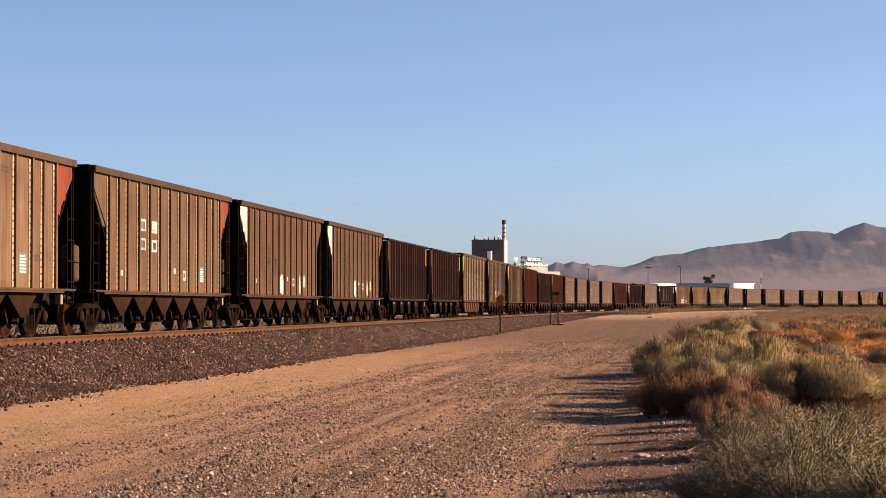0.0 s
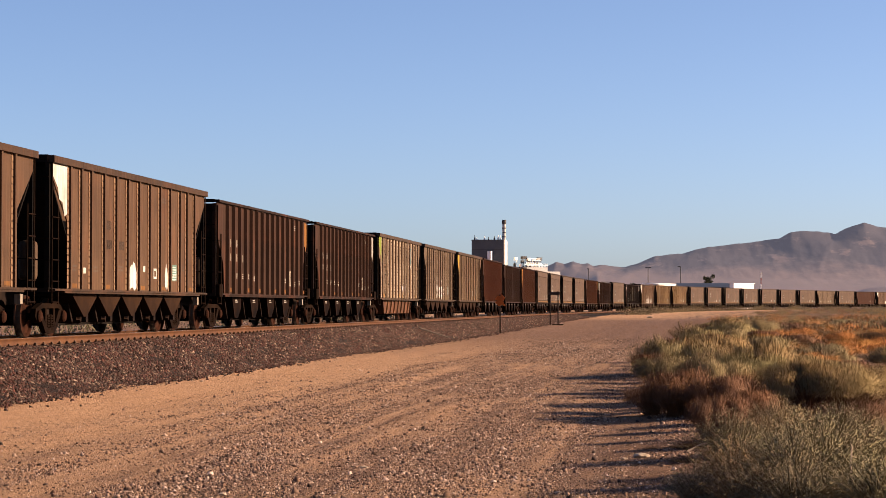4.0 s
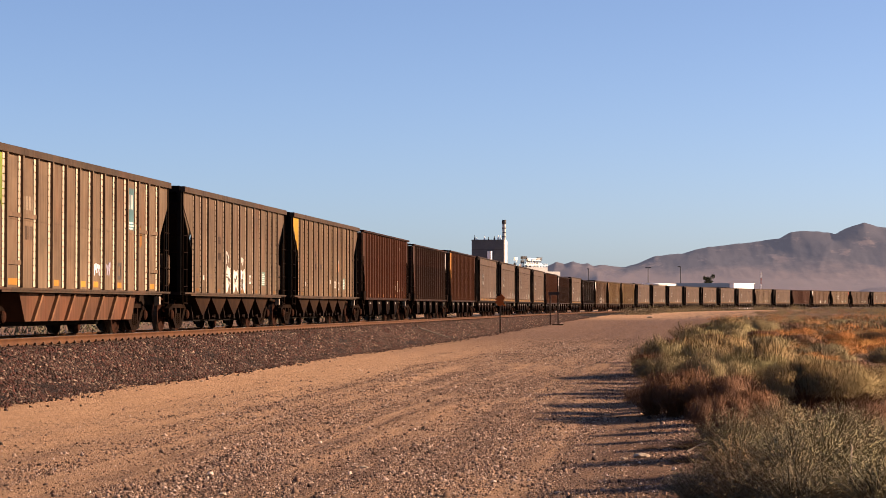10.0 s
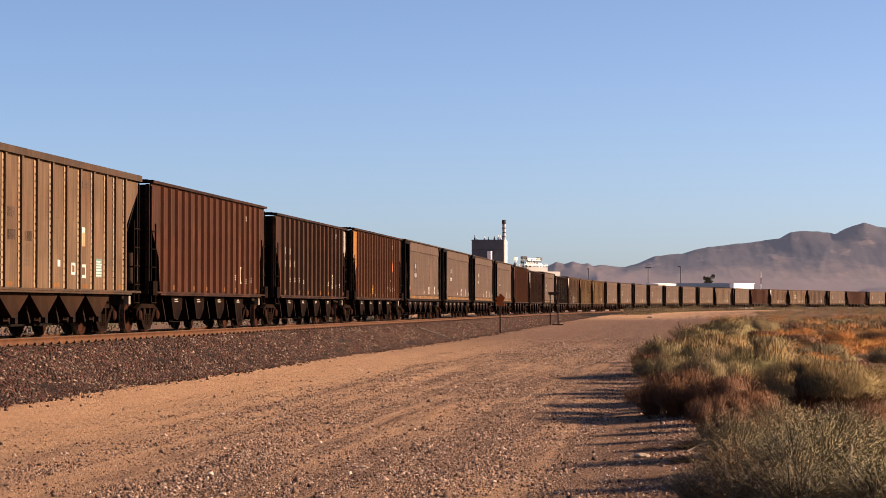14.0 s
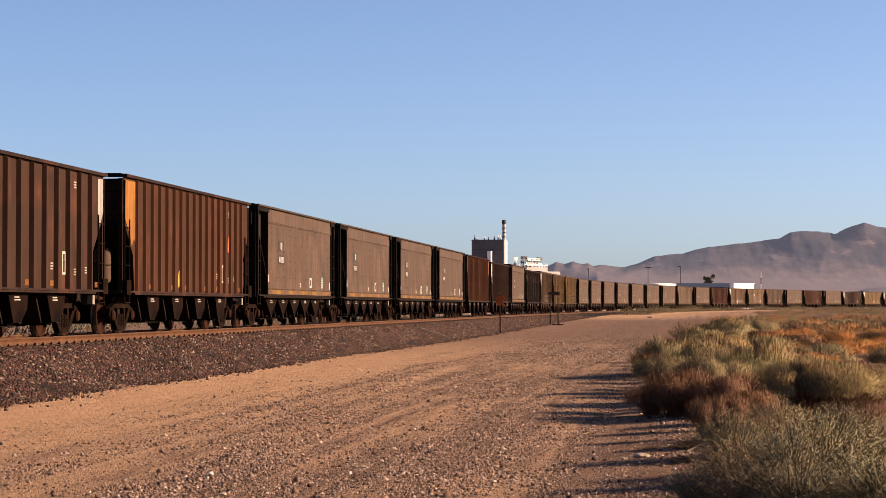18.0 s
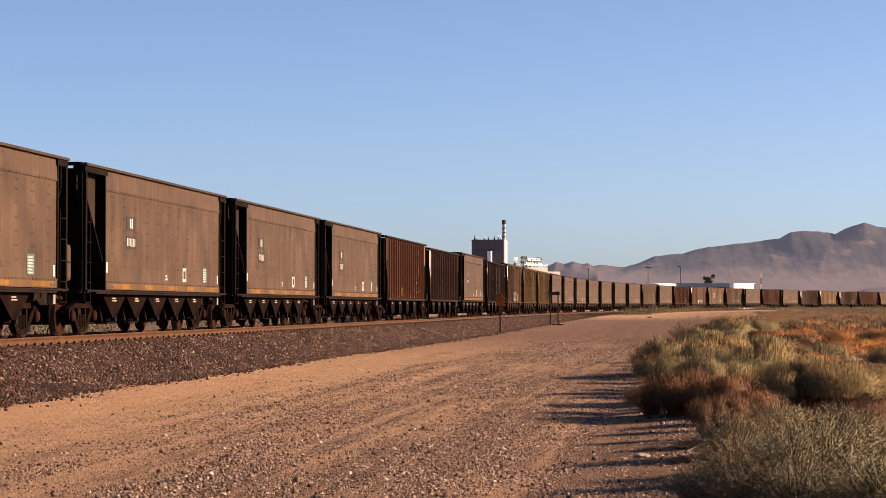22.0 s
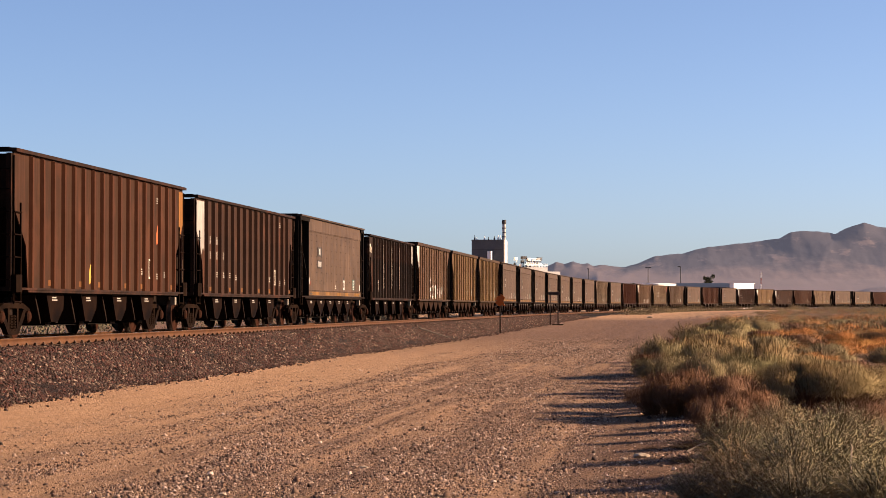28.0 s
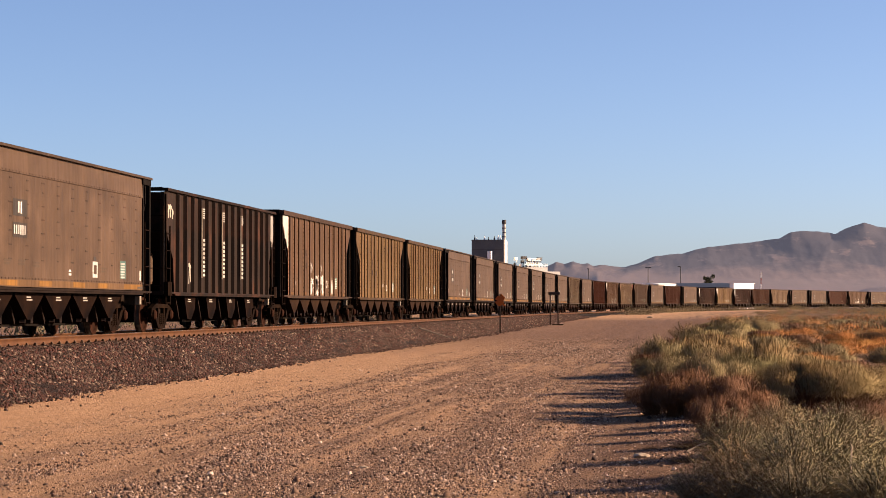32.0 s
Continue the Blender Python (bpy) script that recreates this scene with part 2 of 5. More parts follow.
def rod(bm, a, b, r, n=8, r2=None):
    a, b = Vector(a), Vector(b)
    q = (b - a).to_track_quat("Z", "Y")
    rings = []
    for c, rr in ((a, r), (b, r if r2 is None else r2)):
        rings.append([bm.verts.new(c + q @ Vector((rr * math.cos(t * 2 * math.pi / n), rr * math.sin(t * 2 * math.pi / n), 0))) for t in range(n)])
    for i in range(n):
        j = (i + 1) % n
        bm.faces.new((rings[0][i], rings[0][j], rings[1][j], rings[1][i]))
    bm.faces.new(rings[0][::-1])
    bm.faces.new(rings[1])


def lathe(bm, profile, n=20, axis="x"):
    """A profile of (along, radius) turned round the axis."""
    rings = []
    for a, r in profile:
        ring = []
        for t in range(n):
            c, s = r * math.cos(2 * math.pi * t / n), r * math.sin(2 * math.pi * t / n)
            ring.append(bm.verts.new({"x": (a, c, s), "y": (s, a, c), "z": (c, s, a)}[axis]))
        rings.append(ring)
    for p, q in zip(rings, rings[1:]):
        for i in range(n):
            j = (i + 1) % n
            bm.faces.new((p[i], p[j], q[j], q[i]))
    bm.faces.new(rings[0][::-1])
    bm.faces.new(rings[-1])


def shape(name, bm, material, smooth=False):
    bmesh.ops.recalc_face_normals(bm, faces=bm.faces)
    me = bpy.data.meshes.new(name)
    bm.to_mesh(me)
    bm.free()
    me.materials.append(material)
    if smooth:
        me.shade_smooth()
    return me


def part(name, bm, material, parent=None, label="", at=(0, 0, 0), colour=None, smooth=False):
    """Links a bmesh, or a mesh, as one object under a thing or a part."""
    ob = new(name, bm if isinstance(bm, bpy.types.Mesh) else shape(name, bm, material, smooth))
    ob.parent = parent
    ob.location = at
    if colour:
        ob.color = (*colour, 1)
    if label:
        ob["label"] = label
    return ob


def soup(name, verts, faces, material):
    """A mesh from arrays that were worked out."""
    me = bpy.data.meshes.new(name)
    n, m, k = len(verts), len(faces), faces.shape[1]
    me.vertices.add(n)
    me.vertices.foreach_set("co", np.ascontiguousarray(verts, dtype=np.float32).ravel())
    me.loops.add(m * k)
    me.loops.foreach_set("vertex_index", np.ascontiguousarray(faces, dtype=np.int32).ravel())
    me.polygons.add(m)
    me.polygons.foreach_set("loop_start", np.arange(m, dtype=np.int32) * k)
    me.polygons.foreach_set("loop_total", np.full(m, k, dtype=np.int32))
    me.update(calc_edges=True)
    me.materials.append(material)
    return me


def thing(name, at=None, label="", category="", group="", kind=""):
    ob = new(name)
    ob.empty_display_size = 0.5
    if at is not None:
        ob.matrix_basis = at
    return tagged(ob, label, category, group, kind)


# ---- ground ----
def spaced(parts):
    out = []
    for a, b, d in parts:
        out += list(np.arange(a, b, d))
    out.append(parts[-1][1])
    return np.array(out)


rng = np.random.default_rng(7)


def relief(x, y, s, o):
    """Small unevenness of the dirt: hollows, wheel ruts along the road."""
    h = 0.05 * noise.noise((x * 0.22, y * 0.12, 3.1)) + 0.018 * noise.noise((x * 1.3, y * 0.9, 8.2)) + 0.008 * noise.noise((x * 4.1, y * 3.3, 1.7))
    if 3 < o < 14:
        h += (0.016 * math.sin(o * 3.1 + 0.8 * noise.noise((s * 0.03, 0, 0))) + 0.009 * math.sin(o * 8.7 + 1.5 * noise.noise((s * 0.02, 3, 0)))) * (0.5 + noise.noise((s * 0.06, o * 0.3, 5)))
    if o > 13.6:
        h += 0.10 * min(1, (o - 13.6) / 2)
    return h


gx = spaced([(-3800, -600, 200), (-600, -120, 30), (-120, -30, 5), (-30, -12, 0.8), (-12, 6, 0.22), (6, 30, 1.0), (30, 120, 5), (120, 600, 30), (600, 3800, 200)])
gy = spaced([(-1200, -60, 60), (-60, 14, 6), (14, 45, 0.22), (45, 100, 0.6), (100, 240, 2), (240, 500, 6), (500, 1000, 40), (1000, 4900, 260)])
GX, GY = np.meshgrid(gx, gy, indexing="ij")
flat = np.stack([GX.ravel(), GY.ravel()], 1)
GS, GO = line_coords(flat)
gz = np.array([lie(s) + (relief(x, y, s, o) if -60 < y < 500 and abs(x) < 120 else 0.0) for (x, y), s, o in zip(flat, GS, GO)])
gz[np.abs(GO) < 3.0] -= 0.12
nx, ny = len(gx), len(gy)
ii = (np.arange(nx - 1)[:, None] * ny + np.arange(ny - 1)[None, :]).ravel()
ground_me = soup("ground", np.column_stack([flat, gz]), np.stack([ii, ii + ny, ii + ny + 1, ii + 1], 1), GROUND)
ground_me.attributes.new("lane", 'FLOAT', 'POINT').data.foreach_set("value", (GO * (1 - 0.35 * np.clip((GS - 180) / 60, 0, 1))).astype(np.float32))
ground_me.shade_smooth()
ground = tagged(new("ground", ground_me), "dry orange-brown desert dirt with a graded gravel road", "ground", kind="structure")


def ground_at(x, y):
    i, j = np.clip(np.searchsorted(gx, x) - 1, 0, nx - 2), np.clip(np.searchsorted(gy, y) - 1, 0, ny - 2)
    u, v = (x - gx[i]) / (gx[i + 1] - gx[i]), (y - gy[j]) / (gy[j + 1] - gy[j])
    Z = gz.reshape(nx, ny)
    return Z[i, j] * (1 - u) * (1 - v) + Z[i + 1, j] * u * (1 - v) + Z[i, j + 1] * (1 - u) * v + Z[i + 1, j + 1] * u * v


# ---- track ----
def swept(outline, s_values, closed=True, wobble=0.0):
    """An (o, z) outline swept along the line of the track."""
    V = []
    for s in s_values:
        x, y, h = track(s)
        for o, z in outline:
            w = wobble * noise.noise((s * 0.4, o * 1.7, 2.2)) if wobble else 0.0
            zz = z(s) if callable(z) else z
            V.append((x + (o + w) * math.cos(h), y - (o + w) * math.sin(h), zz + w * 0.4 + (0 if callable(z) else climb(s))))
    n, m = len(outline), len(s_values)
    F = []
    for i in range(m - 1):
        for k in range(n if closed else n - 1):
            a, b = i * n + k, i * n + (k + 1) % n
            F.append((a, b, b + n, a + n))
    return np.array(V), np.array(F)


s_line = list(np.arange(-300, 20, 20.0)) + list(np.arange(20, 220, 1.0)) + list(np.arange(220, 900, 8.0))
bed_top = RAIL_Z - 0.20
V, F = swept([(-3.7, lambda s: lie(s) - 0.1), (-3.3, lambda s: lie(s) - 0.02), (-1.75, bed_top - 0.02), (-0.9, bed_top), (0.9, bed_top), (1.72, bed_top - 0.02),
              (2.2, lambda s: (bed_top + climb(s)) * 0.68 + lie(s) * 0.32), (2.7, lambda s: (bed_top + climb(s)) * 0.33 + lie(s) * 0.67), (3.2, lambda s: lie(s) + 0.02), (3.6, lambda s: lie(s) - 0.1)], s_line, False, 0.10)
railway = thing("railway_track", None, "single railway track of rusty rails on a raised stone ballast bed", "railway track", kind="structure")
part("ballast_bed", soup("ballast_bed", V, F, BALLAST), None, railway, "crushed dark reddish stone ballast")
# rail section, base at 0
RAIL_SECTION = [(-0.076, 0), (0.076, 0), (0.076, 0.012), (0.014, 0.032), (0.010, 0.125), (0.036, 0.14), (0.037, 0.168), (0.03, 0.172), (-0.03, 0.172), (-0.037, 0.168), (-0.036, 0.14), (-0.010, 0.125), (-0.014, 0.032), (-0.076, 0.012)]
for o in (0.754, -0.754):
    V, F = swept([(o + a, RAIL_Z - 0.172 + b) for a, b in RAIL_SECTION], s_line)
    me = soup("rail", V, F, RUST_RAIL)
    me.materials.append(TREAD)
    rail = part("rail", me, None, railway)
    V, F = swept([(o - 0.028, RAIL_Z + 0.001), (o - 0.028, RAIL_Z + 0.004), (o + 0.028, RAIL_Z + 0.004), (o + 0.028, RAIL_Z + 0.001)], s_line)
    part("running_surface", soup("running_surface", V, F, TREAD), None, rail, "polished steel running surface")

# ---- coal hopper cars ----
HB = 7.5           # half a body's length
SIDE_X = 1.53      # outer face of the side sheets
TOP_Z = 3.85
TRUCK_Y, AXLE = 5.8, 0.9


def wheel_mesh():
    bm = bmesh.new()
    lathe(bm, [(-0.07, 0.12), (-0.065, 0.38), (-0.075, 0.485), (-0.045, 0.485), (-0.04, 0.46), (0.065, 0.452), (0.07, 0.39), (0.03, 0.36), (0.02, 0.2), (0.075, 0.14), (0.08, 0.11)], 22)
    me = shape("wheel", bm, RUST_IRON)
    me.materials.append(WHEEL_RIM)
    for f in me.polygons:
        if abs(f.normal.x) < 0.2 and (f.center.y ** 2 + f.center.z ** 2) > 0.42 ** 2:
            f.material_index = 1
    return me


def axle_mesh():
    bm = bmesh.new()
    lathe(bm, [(-1.02, 0.07), (-0.85, 0.08), (-0.6, 0.095), (0.0, 0.085), (0.6, 0.095), (0.85, 0.08), (1.02, 0.07)], 12)
    return shape("wheelset", bm, UNDER)


def side_frame_mesh():
    """Cast truck side frame with its two windows, seen from the side."""
    bm = bmesh.new()
    for d in (-1, 1):
        prism(bm, [(d * 0.0, 0.74), (d * 0.62, 0.74), (d * 1.08, 0.62), (d * 1.12, 0.46), (d * 0.98, 0.34), (d * 0.86, 0.40), (d * 0.84, 0.58), (d * 0.58, 0.63), (d * 0.0, 0.63)], "x", -0.06, 0.06)
        prism(bm, [(d * 0.88, 0.50), (d * 0.76, 0.46), (d * 0.34, 0.10), (d * 0.0, 0.08), (d * 0.0, 0.20), (d * 0.28, 0.22), (d * 0.66, 0.60), (d * 0.84, 0.60)], "x", -0.055, 0.055)
        box(bm, -0.05, 0.05, d * 0.30 - 0.05, d * 0.30 + 0.05, 0.15, 0.70)
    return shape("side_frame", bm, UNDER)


def spring_mesh():
    bm = bmesh.new()
    profile = [(0.165, 0.05)]
    for k in range(6):
        z = 0.17 + k * 0.055
        profile += [(z, 0.075), (z + 0.035, 0.075), (z + 0.04, 0.05), (z + 0.05, 0.05)]
    lathe(bm, profile, 9, "z")
    return shape("spring", bm, UNDER)


def journal_mesh():
    bm = bmesh.new()
    lathe(bm, [(-0.1, 0.13), (0.06, 0.13), (0.09, 0.10), (0.10, 0.05)], 12)
    return shape("bearing_cap", bm, RUST_IRON)


WHEEL, AXLE_ME, FRAME_ME, SPRING_ME, JOURNAL_ME = wheel_mesh(), axle_mesh(), side_frame_mesh(), spring_mesh(), journal_mesh()


def add_trucks(car):
    for e in (-1, 1):
        bm = bmesh.new()
        box(bm, -1.0, 1.0, -0.16, 0.16, 0.48, 0.70)
        prism(bm, [(-0.3, 0.70), (0.3, 0.70), (0.22, 0.84), (-0.22, 0.84)], "y", -0.2, 0.2)
        truck = part("truck", bm, STEEL_DARK, car, "cast steel bogie, brown with dust", (0, e * TRUCK_Y, 0))
        for d in (-1, 1):
            part("side_frame", FRAME_ME, None, truck, "", (d * 1.02, 0, 0))
            for k in (-0.12, 0.12):
                part("spring", SPRING_ME, None, truck, "", (d * 1.02, k, 0))
            for k in (-AXLE, AXLE):
                part("bearing_cap", JOURNAL_ME, None, truck, "", (d * 1.06, k, 0.457)).rotation_euler = (0, 0, 0 if d > 0 else math.pi)
        for k in (-AXLE, AXLE):
            ws = part("wheelset", AXLE_ME, None, car, "rusty steel wheelset", (0, e * TRUCK_Y + k, 0.457))
            part("wheel", WHEEL, None, ws, "", (0.755, 0, 0))
            part("wheel", WHEEL, None, ws, "", (-0.755, 0, 0)).rotation_euler = (0, 0, math.pi)


def add_ends(car, slope_top, slope_in, wall, top=TOP_Z):
    """End sheets, slope sheets, posts, ladders, platform, coupler, at both ends."""
    for e in (-1, 1):
        bm = bmesh.new()
        box(bm, -SIDE_X + 0.02, SIDE_X - 0.02, e * 7.08 - 0.03, e * 7.08 + 0.03, slope_top, top - 0.1)
        for x in (-0.55, 0.55):
            box(bm, x - 0.06, x + 0.06, e * 7.16 - 0.06, e * 7.16 + 0.06, slope_top, top - 0.12)
        part("end_wall", bm, wall, car, "end sheet darkened for coal and shade")
        bm = bmesh.new()
        y0, y1 = e * 7.08, e * slope_in
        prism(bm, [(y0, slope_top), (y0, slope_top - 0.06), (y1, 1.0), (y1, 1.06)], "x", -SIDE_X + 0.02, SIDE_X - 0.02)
        part("slope_sheet", bm, SOOT_SHADE, car, "sloping end sheet blackened for coal and shade")
        bm = bmesh.new()
        box(bm, -1.5, 1.5, e * 7.12 - 0.28, e * 7.12 + 0.28, 0.98, 1.06)
        box(bm, -0.28, 0.28, min(e * 4.6, e * 7.3), max(e * 4.6, e * 7.3), 0.70, 0.98)
        prism(bm, [(-0.9, 1.06), (0.9, 1.06), (0.12, 1.9), (-0.12, 1.9)], "y", e * 6.3 - 0.04, e * 6.3 + 0.04)
        part("end_platform", bm, STEEL_DARK, car, "dark steel end platform and draft sill")
        for d in (-1, 1):
            bm = bmesh.new()
            box(bm, d * 1.46 - 0.05, d * 1.46 + 0.05, e * 7.34 - 0.04, e * 7.34 + 0.04, 1.02, top - 0.1)
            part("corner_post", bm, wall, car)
            bm = bmesh.new()
            yl = e * 6.86
            rod(bm, (d * 1.55, yl, 0.72), (d * 1.55, yl, 2.75), 0.018, 6)
            rod(bm, (d * 1.55, e * 7.32, 0.72), (d * 1.55, e * 7.32, top - 0.15), 0.018, 6)
            for z in (0.76, 1.2, 1.65, 2.1, 2.55):
                rod(bm, (d * 1.57, yl, z), (d * 1.57, e * 7.34, z), 0.014, 6)
            for z in (1.2, 1.65, 2.1, 2.55, 3.0, 3.4):
                rod(bm, (d * 1.5, e * 7.42, z), (d * 1.05, e * 7.42, z), 0.014, 6)
            part("ladder", bm, UNDER, car, "thin steel grab irons")
        bm = bmesh.new()
        box(bm, -0.10, 0.10, min(e * 7.3, e * 7.85), max(e * 7.3, e * 7.85), 0.74, 0.94)
        prism(bm, [(-0.16, e * 7.78), (0.10, e * 7.78), (0.18, e * 8.06), (0.02, e * 8.1), (-0.05, e * 7.95), (-0.16, e * 8.02)], "z", 0.70, 0.98)
        part("coupler", bm, RUST_IRON, car, "rusty knuckle coupler")
        bm = bmesh.new()
        pts = [Vector((0.35, e * (7.3 + 0.35 * math.sin(t * math.pi / 2)), 0.75 - 0.45 * math.sin(t * math.pi / 2))) for t in np.linspace(0, 1, 6)] + [Vector((0.2, e * 8.05, 0.42))]
        for a, b in zip(pts, pts[1:]):
            rod(bm, a, b, 0.025, 6)
        part("air_hose", bm, SOOT_SHADE, car, "black rubber brake hose")
    bm = bmesh.new()
    lathe(bm, [(1.28, 0.10), (1.32, 0.19), (1.40, 0.205), (2.02, 0.205), (2.10, 0.19), (2.14, 0.10)], 16, "z")
    part("air_reservoir", bm, PAINT, car, "dusty brown brake air reservoir", (0.85, -6.72, -0.06), (0.050, 0.033, 0.021), True)
    bm = bmesh.new()
    lathe(bm, [(-0.03, 0.26), (0.03, 0.26)], 18, "y")
    part("brake_wheel", bm, UNDER, car, "", (-0.75, -7.46, 2.4))
    bm = bmesh.new()
    box(bm, -0.13, 0.13, -0.05, 0.05, 1.05, 2.0)
    box(bm, -0.22, 0.0, -0.1, 0.05, 1.6, 1.95)
    part("brake_rigging", bm, STEEL_DARK, car, "", (0.25, -7.3, 0))
    bm = bmesh.new()
    box(bm, -0.06, 0.06, -0.09, 0.09, 0.72, 0.92)
    part("jacking_pad", bm, MARK, car, "pale dusty jacking pad", (1.47, 6.55, 0), (0.19, 0.165, 0.13))


def add_shell(car, paint, side_outline, chord_z=(3.70, 3.85), sill=None):
    """Side sheets, floor, top chords, sills."""
    for d in (-1, 1):
        bm = bmesh.new()
        x0, x1 = sorted((d * (SIDE_X - 0.025), d * SIDE_X))
        prism(bm, side_outline, "x", x0, x1)
        part("side_wall", bm, paint, car)
        bm = bmesh.new()
        x0, x1 = sorted((d * 1.46, d * 1.62))
        prism(bm, [(x0, chord_z[0]), (x1, chord_z[0]), (x1, chord_z[1] - 0.01), (x1 - 0.02 * d * (1 if d > 0 else 0), chord_z[1]), (x0, chord_z[1])], "y", -7.38, 7.38)
        part("top_chord", bm, paint, car, "battered steel top rim")
        bm = bmesh.new()
        x0, x1 = sorted((d * 1.42, d * 1.60))
        box(bm, x0, x1, -6.5, 6.5, 0.955, 1.03)
        box(bm, min(d * 1.5, d * 1.62), max(d * 1.5, d * 1.62), -7.3, 7.3, 1.0, 1.045)
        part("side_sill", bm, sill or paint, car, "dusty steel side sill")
    for e in (-1, 1):
        bm = bmesh.new()
        box(bm, -1.46, 1.46, min(e * 7.22, e * 7.38), max(e * 7.22, e * 7.38), chord_z[0], chord_z[1] + 0.015)
        part("end_chord", bm, SOOT_SHADE, car, "blackened end rim")
    bm = bmesh.new()
    box(bm, -SIDE_X + 0.03, SIDE_X - 0.03, -5.2, 5.2, 0.94, 0.99)
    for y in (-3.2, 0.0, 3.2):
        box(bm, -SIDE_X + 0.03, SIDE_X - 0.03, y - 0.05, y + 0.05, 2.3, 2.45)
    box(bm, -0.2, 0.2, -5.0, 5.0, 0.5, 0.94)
    part("floor", bm, SOOT_SHADE, car, "blackened inside floor and cross ties")
    # dark filler added for the shade between the hopper pockets
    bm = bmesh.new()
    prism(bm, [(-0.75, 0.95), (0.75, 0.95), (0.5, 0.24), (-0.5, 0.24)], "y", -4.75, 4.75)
    part("door_beam", bm, SOOT_SHADE, car, "added dark filler for the shade between the hoppers")


def hopper_pockets(car, ys, outline, dash=False, paint=None):
    bm = bmesh.new()
    prism(bm, outline, "x", -1.40, 1.40)
    # outlet gate frame and its lip
    zb = min(p[1] for p in outline)
    box(bm, -1.25, 1.25, -0.2, 0.2, zb - 0.07, zb)
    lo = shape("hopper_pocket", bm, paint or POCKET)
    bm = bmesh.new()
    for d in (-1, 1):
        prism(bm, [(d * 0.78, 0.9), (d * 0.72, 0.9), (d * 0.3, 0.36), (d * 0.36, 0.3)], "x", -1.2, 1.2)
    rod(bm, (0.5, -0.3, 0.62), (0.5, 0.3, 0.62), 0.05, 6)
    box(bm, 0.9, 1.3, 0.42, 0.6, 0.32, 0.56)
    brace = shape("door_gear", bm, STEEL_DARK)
    for y in ys:
        h = part("hopper_pocket", lo, None, car, "dusty steel discharge hopper", (0, y, 0))
        part("door_gear", brace, None, h, "", (0, 0, 0))
        if dash:
            bm = bmesh.new()
            for z in (0.79, 0.845):
                box(bm, 1.40, 1.404, -0.20, 0.20 if z < 0.8 else 0.12, z, z + 0.028)
            part("stencil", bm, MARK, h, "small white stencil lines", (0, 0, 0), (0.20, 0.19, 0.17))


def back_ribs(car, ys, depth, paint, top=3.70):
    """The ribs of the side away from the road, tied by the sill strip."""
    bm = bmesh.new()
    for y in ys:
        box(bm, -SIDE_X - depth, -SIDE_X + 0.004, y - 0.05, y + 0.05, 1.04, top)
    part("back_ribs", bm, paint, car)["kind"] = "stuff"


def mirror_outline(pts):
    """Closes an outline given for the far half (y > 0), from top to bottom."""
    return [(y, z) for y, z in pts] + [(-y, z) for y, z in reversed(pts)]


def make_hat_rib_car():
    """Light hopper car with shallow hat ribs, five V pockets."""
    car = thing("hopper_car")
    add_shell(car, PAINT, mirror_outline([(7.3, 3.72), (7.3, 3.45), (6.1, 2.5), (5.95, 1.03)]))
    bm = bmesh.new()
    prism(bm, [(SIDE_X - 0.002, -0.05), (SIDE_X + 0.06, -0.045), (SIDE_X + 0.06, 0.06), (SIDE_X - 0.002, 0.07)], "z", 1.03, 3.70)
    rib = shape("rib", bm, PAINT)
    bm = bmesh.new()
    box(bm, SIDE_X, SIDE_X + 0.004, -0.10, -0.05, 1.05, 3.69)
    for k in range(18):
        box(bm, SIDE_X, SIDE_X + 0.014, -0.165, -0.05, 1.06 + k * 0.146, 1.175 + k * 0.146)
    flange = shape("rib_flange", bm, PAINT)
    for y in (-5.98, -5.1, -4.3, -3.2, -2.13, -1.07, 0, 1.07, 2.13, 3.2, 4.3, 5.1, 5.98):
        r = part("rib", rib, None, car, "", (0, y, 0))
        part("rib_flange", flange, None, r, "worn bright riveted flange", (0, 0, 0))
    back_ribs(car, (-5.98, -5.1, -4.3, -3.2, -2.13, -1.07, 0, 1.07, 2.13, 3.2, 4.3, 5.1, 5.98), 0.06, PAINT)
    bm = bmesh.new()
    box(bm, SIDE_X, SIDE_X + 0.006, -5.9, 5.9, 2.56, 2.585)
    part("seam", bm, PAINT, car)
    hopper_pockets(car, (-4.2, -2.1, 0, 2.1, 4.2), [(-0.98, 0.95), (0.98, 0.95), (0.98, 0.90), (0.11, 0.44), (-0.11, 0.44), (-0.98, 0.90)], False, POCKET_BROWN)
    add_ends(car, 3.2, 4.9, SOOT_SHADE)
    add_trucks(car)
    return car


